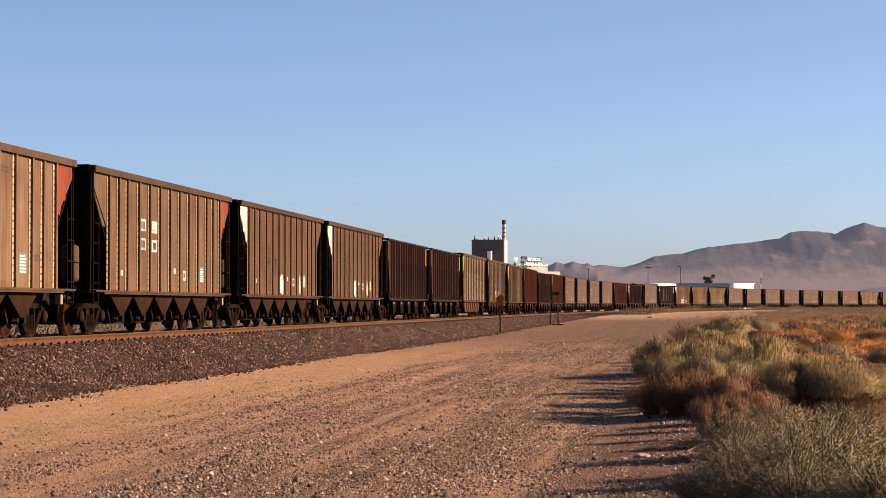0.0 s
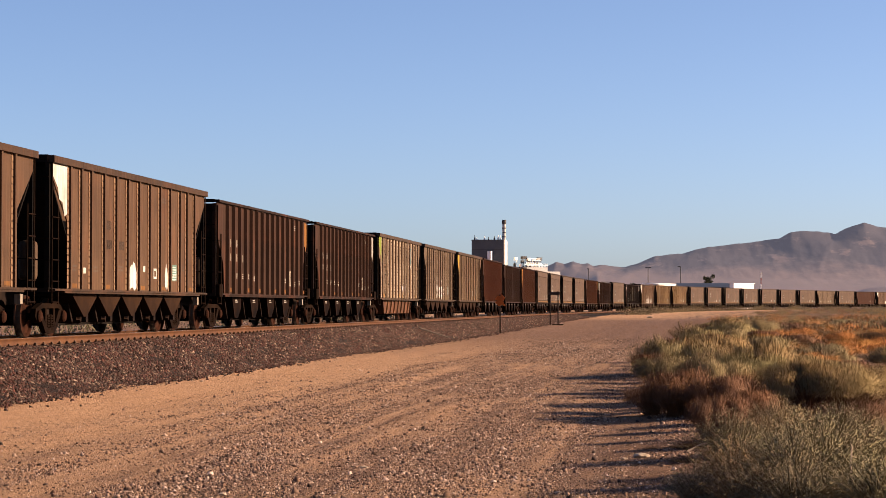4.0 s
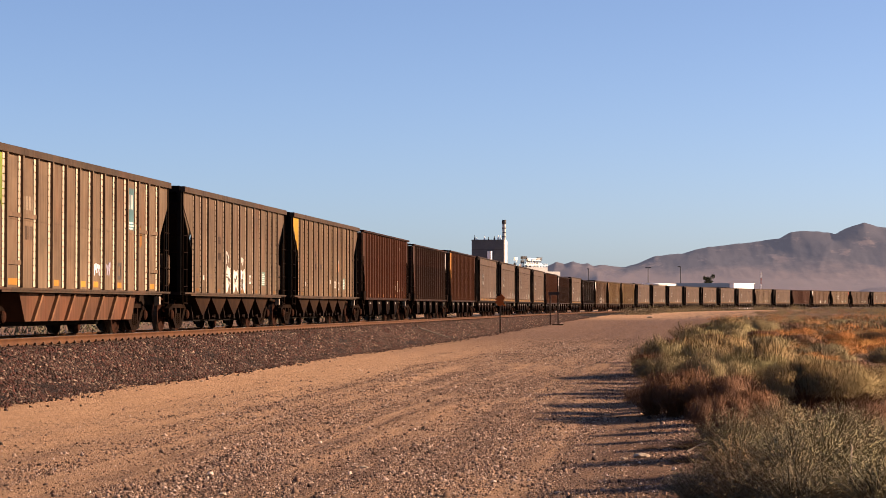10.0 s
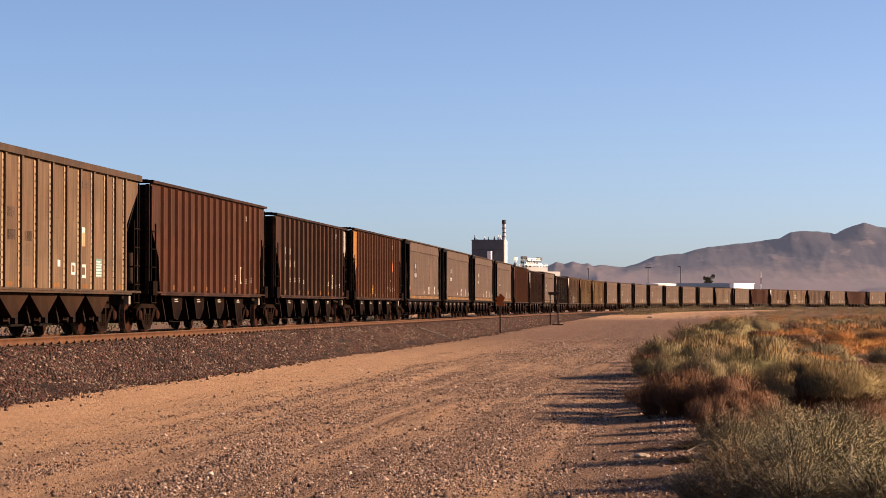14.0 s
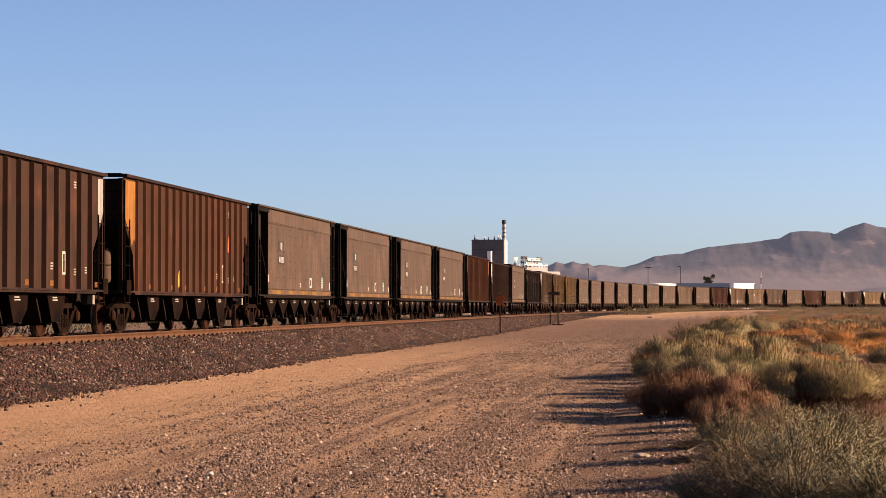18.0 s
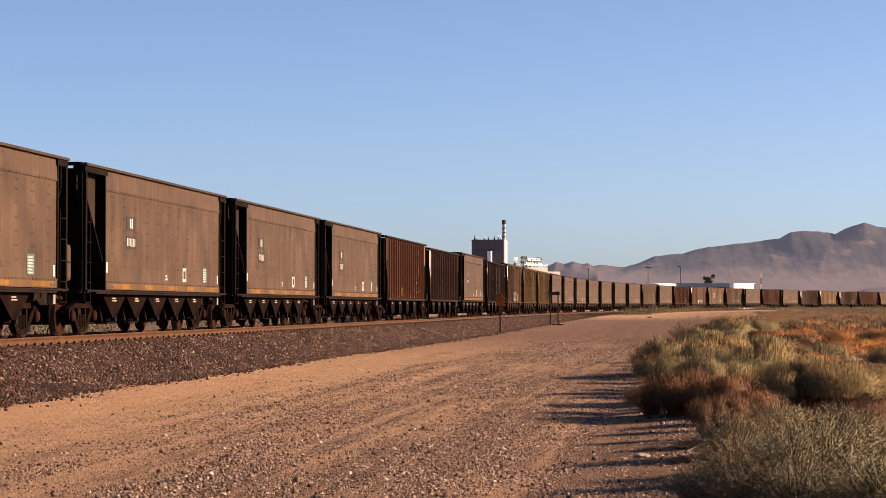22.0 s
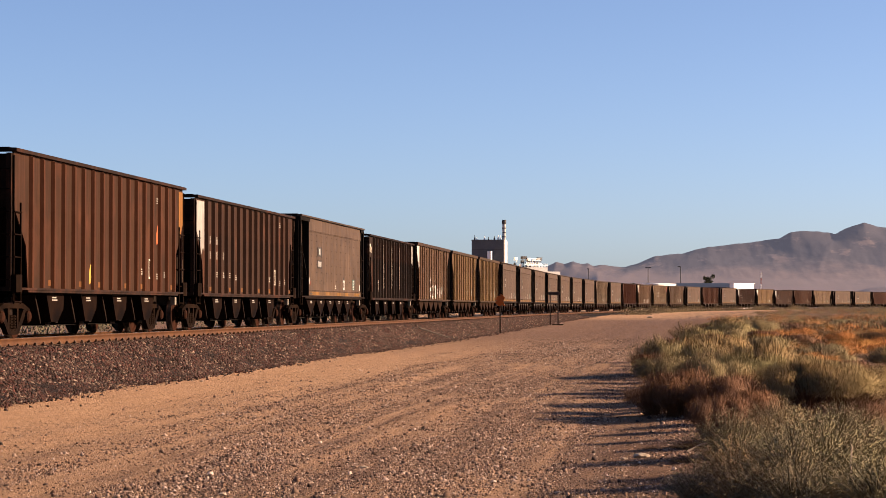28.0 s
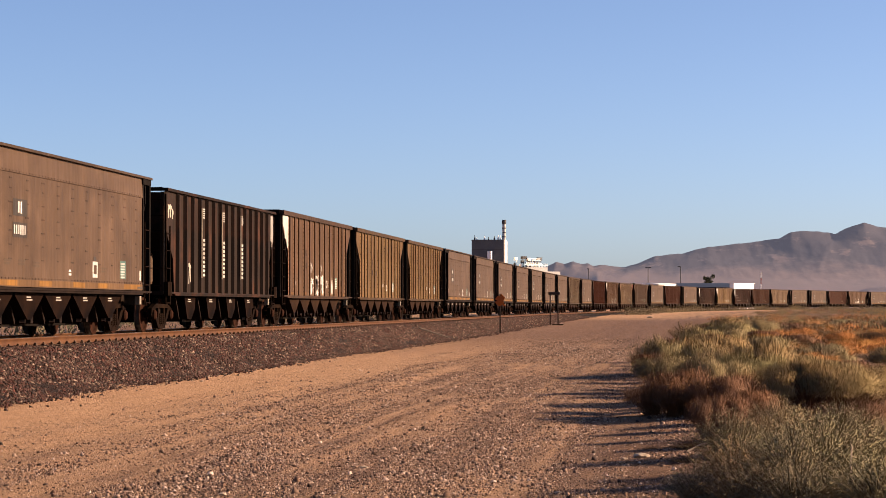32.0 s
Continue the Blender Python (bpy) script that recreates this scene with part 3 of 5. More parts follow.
def make_deep_rib_car(top=3.71, n=7, pitch=0.87, depth=0.095):
    """Old steel hopper car with deep posts, four square pockets."""
    car = thing("hopper_car")
    add_shell(car, PAINT_OLD, mirror_outline([(7.3, top - 0.06), (7.3, 2.70), (6.45, 1.9), (6.3, 1.03)]), (top - 0.075, top))
    bm = bmesh.new()
    prism(bm, [(SIDE_X - 0.005, -0.080), (SIDE_X + depth, -0.045), (SIDE_X + depth, 0.045), (SIDE_X - 0.005, 0.075)], "z", 1.03, top - 0.075)
    for v in bm.verts:      # the posts slope back under the rim
        if v.co.z > 2 and v.co.x > SIDE_X + 0.05:
            v.co.z = top - 0.12
    rib = shape("rib", bm, PAINT_OLD)
    for k in range(-n, n + 1):
        part("rib", rib, None, car, "", (0, k * pitch, 0))
    back_ribs(car, [k * pitch for k in range(-n, n + 1)], depth, PAINT_OLD, top - 0.13)
    hopper_pockets(car, (-3.98, -1.33, 1.33, 3.98), [(-0.62, 0.95), (0.72, 0.95), (0.66, 0.62), (0.25, 0.34), (-0.25, 0.34)], True)
    add_ends(car, 2.65, 4.9, PAINT_OLD, top)
    for e in (-1, 1):
        bm = bmesh.new()
        prism(bm, [(1.5, e * 7.2 - 0.16), (1.62, e * 7.2 - 0.16), (1.67, e * 7.2 - 0.06), (1.67, e * 7.2 + 0.06), (1.62, e * 7.2 + 0.16), (1.5, e * 7.2 + 0.16)], "z", 0.95, 1.3)
        part("corner_casting", bm, UNDER, car)
    add_trucks(car)
    return car


def make_dashed_rib_car():
    """Pale hopper car with studded ribs and one long trough underneath."""
    car = thing("hopper_car")
    add_shell(car, PAINT, mirror_outline([(7.3, 3.72), (7.3, 3.2), (6.5, 2.4), (6.4, 1.03)]))
    bm = bmesh.new()
    prism(bm, [(SIDE_X - 0.002, -0.03), (SIDE_X + 0.075, -0.025), (SIDE_X + 0.075, 0.06), (SIDE_X - 0.002, 0.07)], "z", 1.03, 3.70)
    rib = shape("rib", bm, PAINT)
    bm = bmesh.new()
    box(bm, SIDE_X, SIDE_X + 0.008, -0.10, -0.03, 1.06, 3.69)
    for k in range(18):
        box(bm, SIDE_X, SIDE_X + 0.02, -0.17, -0.03, 1.07 + k * 0.147, 1.195 + k * 0.147)
    flange = shape("rib_flange", bm, PAINT)
    for k in range(-6, 7):
        r = part("rib", rib, None, car, "", (0, k * 1.03, 0))
        part("rib_flange", flange, None, r, "bright stitched flange", (0, 0, 0))
    back_ribs(car, [k * 1.03 for k in range(-6, 7)], 0.05, PAINT)
    for y0, y1, z in ((-6.2, -4.1, 2.45), (-6.2, -5.1, 1.5), (4.1, 6.2, 2.45), (5.1, 6.2, 1.5)):
        bm = bmesh.new()
        box(bm, SIDE_X, SIDE_X + 0.04, y0, y1, z, z + 0.09)
        part("rail_bar", bm, PAINT, car)
    bm = bmesh.new()
    box(bm, SIDE_X, SIDE_X + 0.006, -6.3, 6.3, 2.40, 2.425)
    part("seam", bm, PAINT, car)
    bm = bmesh.new()
    prism(bm, [(-4.7, 0.95), (4.7, 0.95), (4.3, 0.36), (-4.3, 0.36)], "x", -1.38, 1.38)
    trough = part("trough", bm, PAINT_OLD, car, "long brown discharge trough", (0, 0, 0), (0.055, 0.024, 0.012))
    for k in range(7):
        bm = bmesh.new()
        y = -3.9 + k * 1.2
        prism(bm, [(y, 0.37), (y + 0.12, 0.37), (y + 0.72, 0.94), (y + 0.6, 0.94)], "x", 1.38, 1.45)
        part("stiffener", bm, PAINT_OLD, trough, "", (0, 0, 0), (0.10, 0.048, 0.024))
    add_ends(car, 3.2, 4.9, SOOT_SHADE)
    add_trucks(car)
    return car


def make_smooth_car():
    """Smooth-sided grey hopper car with recessed end bays."""
    car = thing("hopper_car")
    add_shell(car, PAINT_SMOOTH, [(6.75, 3.36), (6.75, 1.06), (-5.6, 1.06), (-5.6, 3.36)], (3.80, 3.86), STEEL_DARK)
    for d in (-1, 1):
        bm = bmesh.new()
        x = d * (SIDE_X + 0.022)
        prism(bm, [(d * (SIDE_X - 0.03), 3.33), (x, 3.33), (d * (SIDE_X + 0.005), 3.81), (d * (SIDE_X - 0.05), 3.81)], "y", -5.6, 6.75)
        part("upper_side_plate", bm, PAINT_SMOOTH, car, "paler dusty upper side plate", (0, 0, 0))
        bm = bmesh.new()
        box(bm, min(d * SIDE_X, d * (SIDE_X + 0.02)), max(d * SIDE_X, d * (SIDE_X + 0.02)), -5.55, 6.7, 1.06, 1.26)
        part("lower_side_band", bm, PAINT_SMOOTH, car)
        for e in (-1, 1):
            # recessed bay kept near black, its shade put into the colours
            bm = bmesh.new()
            g = 5.5 if e < 0 else 6.6
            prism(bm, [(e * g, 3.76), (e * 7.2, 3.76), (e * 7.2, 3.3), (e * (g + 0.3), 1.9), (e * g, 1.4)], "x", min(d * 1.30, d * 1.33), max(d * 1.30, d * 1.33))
            part("end_bay_sheet", bm, PAINT_OLD, car, "recessed end bay sheet darkened for its shade", (0, 0, 0), (0.017, 0.0105, 0.0065))
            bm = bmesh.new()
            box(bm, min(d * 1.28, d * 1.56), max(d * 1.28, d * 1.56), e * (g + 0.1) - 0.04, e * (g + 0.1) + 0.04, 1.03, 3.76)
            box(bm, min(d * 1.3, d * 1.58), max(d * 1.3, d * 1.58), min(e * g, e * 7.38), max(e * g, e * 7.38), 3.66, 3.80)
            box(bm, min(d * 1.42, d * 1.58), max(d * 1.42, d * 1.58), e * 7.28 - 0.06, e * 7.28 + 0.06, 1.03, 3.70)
            part("end_bay_frame", bm, SOOT_SHADE, car, "end bay frame blackened for the recess shade")
    for r, z in enumerate((1.62, 1.90, 2.18, 2.46, 2.74, 3.02, 3.22)):
        bm = bmesh.new()
        for k in range(11):
            y = -4.9 + k * 1.1
            w = 0.07 + 0.05 * ((k * 7 + r * 3) % 4) / 3
            box(bm, SIDE_X, SIDE_X + 0.005, y - w, y + w, z - 0.016, z + 0.012)
        part("weld_row", bm, PAINT_OLD, car, "", (0, 0, 0), (0.030, 0.021, 0.016))["kind"] = "stuff"
    bm = bmesh.new()
    for k in range(56):
        y = -5.5 + k * 0.2218
        box(bm, SIDE_X + 0.02, SIDE_X + 0.032, y - 0.018, y + 0.018, 1.215, 1.25)
        box(bm, SIDE_X + 0.02, SIDE_X + 0.03, y - 0.018, y + 0.018, 3.345, 3.375)
    part("rivet_row", bm, PAINT_OLD, car, "", (0, 0, 0), (0.055, 0.04, 0.03))["kind"] = "stuff"
    hopper_pockets(car, (-4.2, -2.1, 0, 2.1, 4.2), [(-0.98, 0.95), (0.98, 0.95), (0.98, 0.90), (0.13, 0.40), (-0.13, 0.40), (-0.98, 0.90)], True)
    add_ends(car, 3.2, 5.0, SOOT_SHADE)
    add_trucks(car)
    return car


BODY_PARTS = ("side_wall", "rib", "back_ribs", "top_chord", "side_sill", "seam", "rail_bar", "upper_side_plate", "lower_side_band")
TAN, TAN2, TAN3, GOLD, BROWN = (0.0716, 0.0469, 0.0284), (0.0499, 0.0263, 0.0135), (0.0706, 0.0434, 0.0240), (0.0713, 0.0401, 0.0158), (0.0362, 0.0206, 0.0117)
SAND = (0.0966, 0.0633, 0.0383)
GREY, RUST, RUST2, DARK, BLACK = (0.0450, 0.0270, 0.0165), (0.0225, 0.0082, 0.0031), (0.0235, 0.0072, 0.0027), (0.0200, 0.0084, 0.0048), (0.0075, 0.0045, 0.0034)
WHITE, YELLOW, LIME, ORANGE_C, RED = (0.37, 0.355, 0.325), (0.2558, 0.143, 0.009), (0.1204, 0.158, 0.0188), (0.1881, 0.0752, 0.0105), (0.1279, 0.0211, 0.0075)

# type, colour, near corner patch, far corner patch, name of its look
CARS = [
    ("hat", SAND, None, RED), ("hat", TAN3, None, RED), ("hat", TAN2, WHITE, None), ("hat", TAN2, WHITE, None),
    ("deep", DARK, None, ORANGE_C), ("deep", DARK, None, WHITE), ("dash", TAN, LIME, None), ("hat", TAN, None, None),
    ("hat", TAN3, YELLOW, None), ("many", RUST2, None, None), ("deep", DARK, None, WHITE), ("many", RUST, ORANGE_C, None),
    ("smooth", GREY, None, None), ("smooth", GREY, None, None), ("smooth", GREY, None, None), ("smooth", GREY, None, None),
    ("many", RUST, None, ORANGE_C), ("deep", DARK, WHITE, None), ("smooth", GREY, None, None), ("deep", BLACK, None, WHITE),
    ("hat", TAN2, WHITE, None), ("hat", GOLD, None, None), ("hat", GOLD, None, None), ("smooth", GREY, None, None),
    ("smooth", GREY, None, None), ("smooth", GREY, None, None), ("smooth", GREY, None, None), ("smooth", GREY, None, None),
    ("smooth", GREY, None, None), ("smooth", GREY, None, None), ("hat", TAN, None, None), ("smooth", GREY, None, None),
    ("many", RUST2, None, None), ("hat", TAN2, WHITE, None), ("hat", TAN3, None, RED), ("hat", BROWN, None, None),
    ("smooth", GREY, None, None), ("many", RUST2, None, None), ("smooth", GREY, None, None), ("deep", DARK, WHITE, None),
    ("hat", GOLD, WHITE, None), ("deep", DARK, WHITE, None), ("many", RUST, None, None), ("hat", TAN3, None, None),
    ("smooth", GREY, None, None), ("smooth", GREY, None, None), ("many", RUST2, None, None), ("hat", TAN2, None, None),
    ("smooth", GREY, None, None), ("deep", DARK, None, None)]
# far ends of the bodies along the line at the start
ENDS = [46.53, 62.78, 78.93, 94.82, 111.1, 127.37, 143.52, 159.81, 175.95, 191.84, 208.3, 224.79, 240.84, 256.95, 273.06, 288.99,
        305.41, 321.55, 337.55, 353.93, 370.04, 386.13, 402.26, 418.34]
while len(ENDS) < len(CARS):
    ENDS.append(ENDS[-1] + 16.16)


def travelled(t):
    return 8.80 * t + 0.0026 * t * t


def car_pose(s):
    """A car's pose on its two trucks."""
    a, b = track(s - TRUCK_Y), track(s + TRUCK_Y)
    h = math.atan2(b[0] - a[0], b[1] - a[1])
    return Matrix.Translation(((a[0] + b[0]) / 2, (a[1] + b[1]) / 2, RAIL_Z + climb(s))) @ Matrix.Rotation(-h, 4, "Z")


def make_many_rib_car():
    return make_deep_rib_car(3.82, 8, 0.775, 0.075)


MAKERS = {"many": make_many_rib_car, "hat": make_hat_rib_car, "deep": make_deep_rib_car, "dash": make_dashed_rib_car, "smooth": make_smooth_car}
LOOKS = {SAND: "pale sandy", TAN: "tan", TAN2: "brown", TAN3: "light brown", GOLD: "golden tan", BROWN: "dull brown", GREY: "dusty grey-brown", RUST: "rust-red", RUST2: "dark rust-red", DARK: "dark brown", BLACK: "black"}
KINDS = {"many": "many-posted steel coal hopper car", "hat": "ribbed coal hopper car", "deep": "deep-posted coal hopper car", "dash": "studded coal hopper car", "smooth": "smooth-sided coal hopper car with faded yellow patches"}
PATCHES = {WHITE: "white", YELLOW: "yellow", LIME: "lime green", ORANGE_C: "orange", RED: "red"}
models, train = {}, []
for (style, colour, near, far), end in zip(CARS, ENDS):
    if style not in models:
        models[style] = car = MAKERS[style]()
        car.matrix_basis = car_pose(end - HB)
    else:
        car = copy_thing(models[style], car_pose(end - HB))
    extra = " and a %s corner" % PATCHES[near or far] if near or far else ""
    tagged(car, "%s %s%s" % (LOOKS[colour], KINDS[style], extra), "rail car", "hopper cars of the train")
    train.append(car)
for car, (style, colour, near, far) in zip(train, CARS):
    for o in car.children_recursive:
        if o.name.split(".")[0] in BODY_PARTS:
            o.color = (*colour, 1)
        # ends get a darker colour for the shade they stand in
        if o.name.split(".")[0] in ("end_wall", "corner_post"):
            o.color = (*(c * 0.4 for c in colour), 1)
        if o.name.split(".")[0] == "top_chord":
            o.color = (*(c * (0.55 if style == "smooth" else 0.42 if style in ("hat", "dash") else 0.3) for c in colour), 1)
        # brighter ribs: sun on their faces and rust both put into the colour
        if style in ("deep", "many") and o.name.split(".")[0] == "rib":
            o.color = (*(c * m for c, m in zip(colour, (2.0, 1.55, 1.25) if colour in (RUST, RUST2) else (1.25, 1.25, 1.25))), 1)
        if style == "dash" and o.name.split(".")[0] in ("rib", "side_wall", "rail_bar"):
            o.color = (*(c * 1.3 for c in colour), 1)
        if o.name.split(".")[0] == "rib_flange":
            o.color = (0.42, 0.33, 0.24, 1) if style == "dash" else (*(min(0.5, c * m) for c, m in zip(colour, (3.1, 3.5, 3.9))), 1)
        if o.name.split(".")[0] == "upper_side_plate":
            o.color = (*(c * 1.12 for c in colour), 1)
        # sills darker than the sides, a dark line under the body
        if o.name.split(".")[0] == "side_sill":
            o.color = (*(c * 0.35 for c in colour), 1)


# ---- markings on the cars ----
def mark(car, y, z, w, h, colour, style="plain", name="marking", label="", x=None, seed=0):
    """A painted marking with its lower left corner at (y, z) on the road side."""
    bm = bmesh.new()
    x0 = SIDE_X + 0.003 if x is None else x
    r = random.Random(seed + int(y * 100) + int(z * 1000))
    if style == "plain":
        box(bm, x0, x0 + 0.003, y, y + w, z, z + h)
    elif style == "lines":
        n = max(2, int(h / 0.055))
        for k in range(n):
            box(bm, x0, x0 + 0.003, y, y + w * r.uniform(0.75, 1), z + k * h / n, z + (k + 0.55) * h / n)
    elif style == "bars":
        n = max(2, round(w / 0.14))
        for k in range(n):
            a = y + k * w / n
            box(bm, x0, x0 + 0.003, a, a + 0.55 * w / n, z + r.uniform(0, 0.02), z + h)
    elif style == "digits":
        n = max(1, round(w / (h * 0.62)))
        for k in range(n):
            a, b = y + k * w / n, y + (k + 0.72) * w / n
            box(bm, x0, x0 + 0.003, a, a + (b - a) * 0.36, z, z + h)
            box(bm, x0, x0 + 0.003, a + (b - a) * 0.64, b, z, z + h)
    elif style == "frame":
        t = 0.22 * min(w, h)
        box(bm, x0, x0 + 0.003, y, y + w, z, z + t)
        box(bm, x0, x0 + 0.003, y, y + w, z + h - t, z + h)
        box(bm, x0, x0 + 0.003, y, y + t, z + t, z + h - t)
        box(bm, x0, x0 + 0.003, y + w - t, y + w, z + t, z + h - t)
    elif style == "scrawl":
        n = max(2, int(w / 0.16))
        for k in range(n):
            a = y + k * w / n
            s0, s1 = r.uniform(0, 0.3) * h, r.uniform(0.6, 1) * h
            lean = r.uniform(-0.1, 0.1)
            prism(bm, [(a, z + s0), (a + 0.085, z + s0), (a + 0.085 + lean, z + s1), (a + lean, z + s1)], "x", x0, x0 + 0.003)
            prism(bm, [(a, z + s1 - 0.1), (a + 0.15, z + s1 - 0.14), (a + 0.16, z + s1 - 0.05), (a, z + s1)], "x", x0 + 0.003, x0 + 0.006)
    elif style == "bubble":
        n = max(1, round(w / 0.75))
        for k in range(n):
            a, b = y + k * w / n, y + (k + 0.93) * w / n
            m, q = (a + b) / 2, r.uniform(0.75, 1.0) * h
            prism(bm, [(a, z), (a + 0.16, z + 0.03), (m - 0.05, z + 0.28 * q), (m + 0.05, z + 0.3 * q), (b - 0.16, z), (b, z + 0.05), (b, z + 0.8 * q), (b - 0.1, z + q), (m, z + 0.86 * q), (a + 0.1, z + q * 0.97), (a, z + 0.75 * q)], "x", x0, x0 + 0.003)
    elif style == "drip":
        n = 9
        lo = [(y + w * k / n, z + h * 0.16 * r.random() ** 2) for k in range(n + 1)]
        hi = [(y + w * k / n, z + h * (0.45 + 0.5 * math.sin(math.pi * (k + 0.5) / (n + 1)) * r.uniform(0.55, 1.05))) for k in range(n + 1)]
        prism(bm, lo + hi[::-1], "x", x0, x0 + 0.003)
    part(name, bm, MARK, car, label, (0, 0, 0), colour)


TEAL = (0.0564, 0.1279, 0.1129)
for i, (car, (style, colour, near, far)) in enumerate(zip(train, CARS)):
    for e, c in ((-1, near), (1, far)):
        if c:
            bm = bmesh.new()
            x0 = SIDE_X + 0.004
            if style in ("deep", "many"):
                hi = 3.57 if style == "deep" else 3.68
                pts = [(e * 6.25, hi), (e * 7.28, hi), (e * 7.28, 2.8), (e * 6.75, 2.35), (e * 6.6, 2.1), (e * 6.4, 2.3), (e * 6.25, 2.2)]
                if e > 0:
                    pts = [(e * 6.85, hi), (e * 7.28, hi), (e * 7.28, 2.8), (e * 7.0, 2.5), (e * 6.85, 2.6)]
            else:
                pts = [(e * 6.15, 3.68), (e * 7.2, 3.68), (e * 7.2, 3.42), (e * 6.85, 3.2), (e * 6.75, 2.95), (e * 6.5, 2.9), (e * 6.35, 2.6), (e * 6.15, 2.66)]
            prism(bm, pts, "x", x0, x0 + 0.004)
            part("corner_patch", bm, MARK, car, PATCHES[c] + " corner patch", (0, 0, 0), tuple(0.7 * a for a in c) if c == WHITE and style in ("deep", "many") else c)
    if style == "smooth":
        for y, z, h in ((-3.65, 2.48, 0.34), (-3.65, 2.05, 0.30)):
            mark(car, y, z, 0.95, h, (0.0226, 0.0211, 0.0203), "plain", "dark_panel")
            mark(car, y + 0.06 + (0.26 if h > 0.3 else 0), z + 0.05, 0.83 - (0.5 if h > 0.3 else 0), h - 0.1, WHITE, "bars", "lettering", x=SIDE_X + 0.007)
        mark(car, 4.6, 1.32, 0.5, 0.42, TEAL, "plain", "service_stencil", "faded teal service stencil")
        mark(car, 4.63, 1.34, 0.44, 0.38, WHITE, "lines", "lettering", x=SIDE_X + 0.007)
        mark(car, 2.2, 1.32, 0.42, 0.36, WHITE, "frame", "inspection_label", "white inspection label")
        mark(car, 2.3, 1.70, 0.2, 0.09, (0.0301, 0.0301, 0.0301), "plain")
        mark(car, 0.3, 1.34, 0.22, 0.16, WHITE, "lines")
        mark(car, -5.45, 1.45, 0.14, 0.24, WHITE, "plain", "reflector", "white end reflector")
        mark(car, -5.2, 1.42, 0.12, 0.16, RED, "plain", "reflector", "red end reflector")
        mark(car, 6.42, 1.30, 0.14, 0.24, WHITE, "plain", "reflector", "white end reflector")
        for y, w in ((-4.9, 1.5), (-1.9, 0.9), (0.6, 0.9), (2.6, 0.8), (4.9, 1.5)):
            mark(car, y, 1.085, w, 0.11, (0.135, 0.062, 0.010), "plain", "yellow_patch", "faded yellow reflective patch", x=SIDE_X + 0.022)
        mark(car, -5.5, 1.075, 12.2, 0.13, (0.068, 0.036, 0.014), "plain", "yellow_stripe", "faded yellow stripe", x=SIDE_X + 0.0205)
        for y in (-5.3, 6.15):
            mark(car, y, 1.1, 0.5, 0.05, (0.0376, 0.0339, 0.0301), "plain", x=SIDE_X + 0.024)
        for y, z in ((-4.2, 1.5), (-3.3, 1.5), (-2.3, 1.48), (2.9, 1.45)):
            mark(car, y, z, 0.5, 0.14, (0.0414, 0.0301, 0.0211), "lines", "faded_stencil", seed=i)
    elif style == "hat":
        mark(car, 3.52, 1.33, 0.5, 0.42, TEAL, "plain", "service_stencil", "faded teal service stencil")
        mark(car, 3.55, 1.35, 0.44, 0.38, WHITE, "lines", "lettering", x=SIDE_X + 0.007)
        mark(car, 1.55, 1.36, 0.3, 0.26, WHITE, "frame", "inspection_label", "white inspection label")
        mark(car, 0.5, 1.52, 0.2, 0.14, WHITE, "plain", "white_label")
        mark(car, -4.85, 1.4, 0.2, 0.13, WHITE, "plain", "white_label")
        for y in (-5.75, -3.0, 0.25, 2.4, 5.4):
            mark(car, y, 1.08, 0.42, 0.09, (0.1129, 0.0451, 0.0083), "plain", "orange_patch", "faded orange reflective patch")
        dk = (0.05, 0.034, 0.025)
        if i in (1, 34):
            for y, z in ((-3.0, 2.52), (-1.85, 2.5), (-3.0, 2.05), (-1.85, 2.03)):
                mark(car, y, z, 0.55, 0.30, WHITE, "plain", "white_panel", "white painted panel")
                if (y, z) != (-1.85, 2.5):
                    mark(car, y + 0.1, z + 0.06, 0.36, 0.18, (0.06, 0.052, 0.045), "digits", "lettering", x=SIDE_X + 0.008)
        else:
            mark(car, -3.0, 2.45, 0.55, 0.20, dk, "digits", "faded_lettering")
            mark(car, -3.0, 2.0, 0.6, 0.20, dk, "digits", "faded_lettering")
            mark(car, -1.8, 2.0, 0.5, 0.20, dk, "digits", "faded_lettering")
        for y, z in ((-5.8, 1.45), (-4.1, 1.45), (-1.9, 1.5), (4.5, 1.6), (2.4, 3.3)):
            mark(car, y, z, 0.5, 0.16, dk, "lines", "faded_stencil", seed=i)
        if i == 0:
            mark(car, 1.3, 1.15, 0.65, 0.55, WHITE, "scrawl", "graffiti", "white scrawled graffiti")
            mark(car, 1.4, 1.5, 0.5, 0.5, (0.0301, 0.0226, 0.0226), "scrawl", "graffiti", "black scrawled graffiti", x=SIDE_X + 0.01)
        if i in (2, 3, 20, 33):
            mark(car, -0.85, 1.05, 0.7, 0.85, WHITE, "drip", "paint_streak", "dripping white paint streak")
            mark(car, 2.75, 1.1, 0.3, 0.7, WHITE, "drip", "paint_streak", "dripping white paint streak")
        if i in (7, 20, 47):
            for y in (-1.85, -0.9, 0.05):
                mark(car, y + 0.1, 1.07, 0.88, 0.82, (0.4514, 0.4364, 0.3988), "bubble", "graffiti", "white bubble-letter graffiti", seed=i)
                mark(car, y + 0.3, 1.2, 0.3, 0.4, (0.0376, 0.0301, 0.0263), "scrawl", "graffiti", "black graffiti outline", x=SIDE_X + 0.008, seed=i)
            mark(car, -1.75, 1.85, 0.4, 0.45, WHITE, "scrawl", "graffiti", "white scrawled graffiti", seed=i)
            mark(car, 0.35, 1.85, 0.35, 0.4, WHITE, "scrawl", "graffiti", "white scrawled graffiti", seed=i)
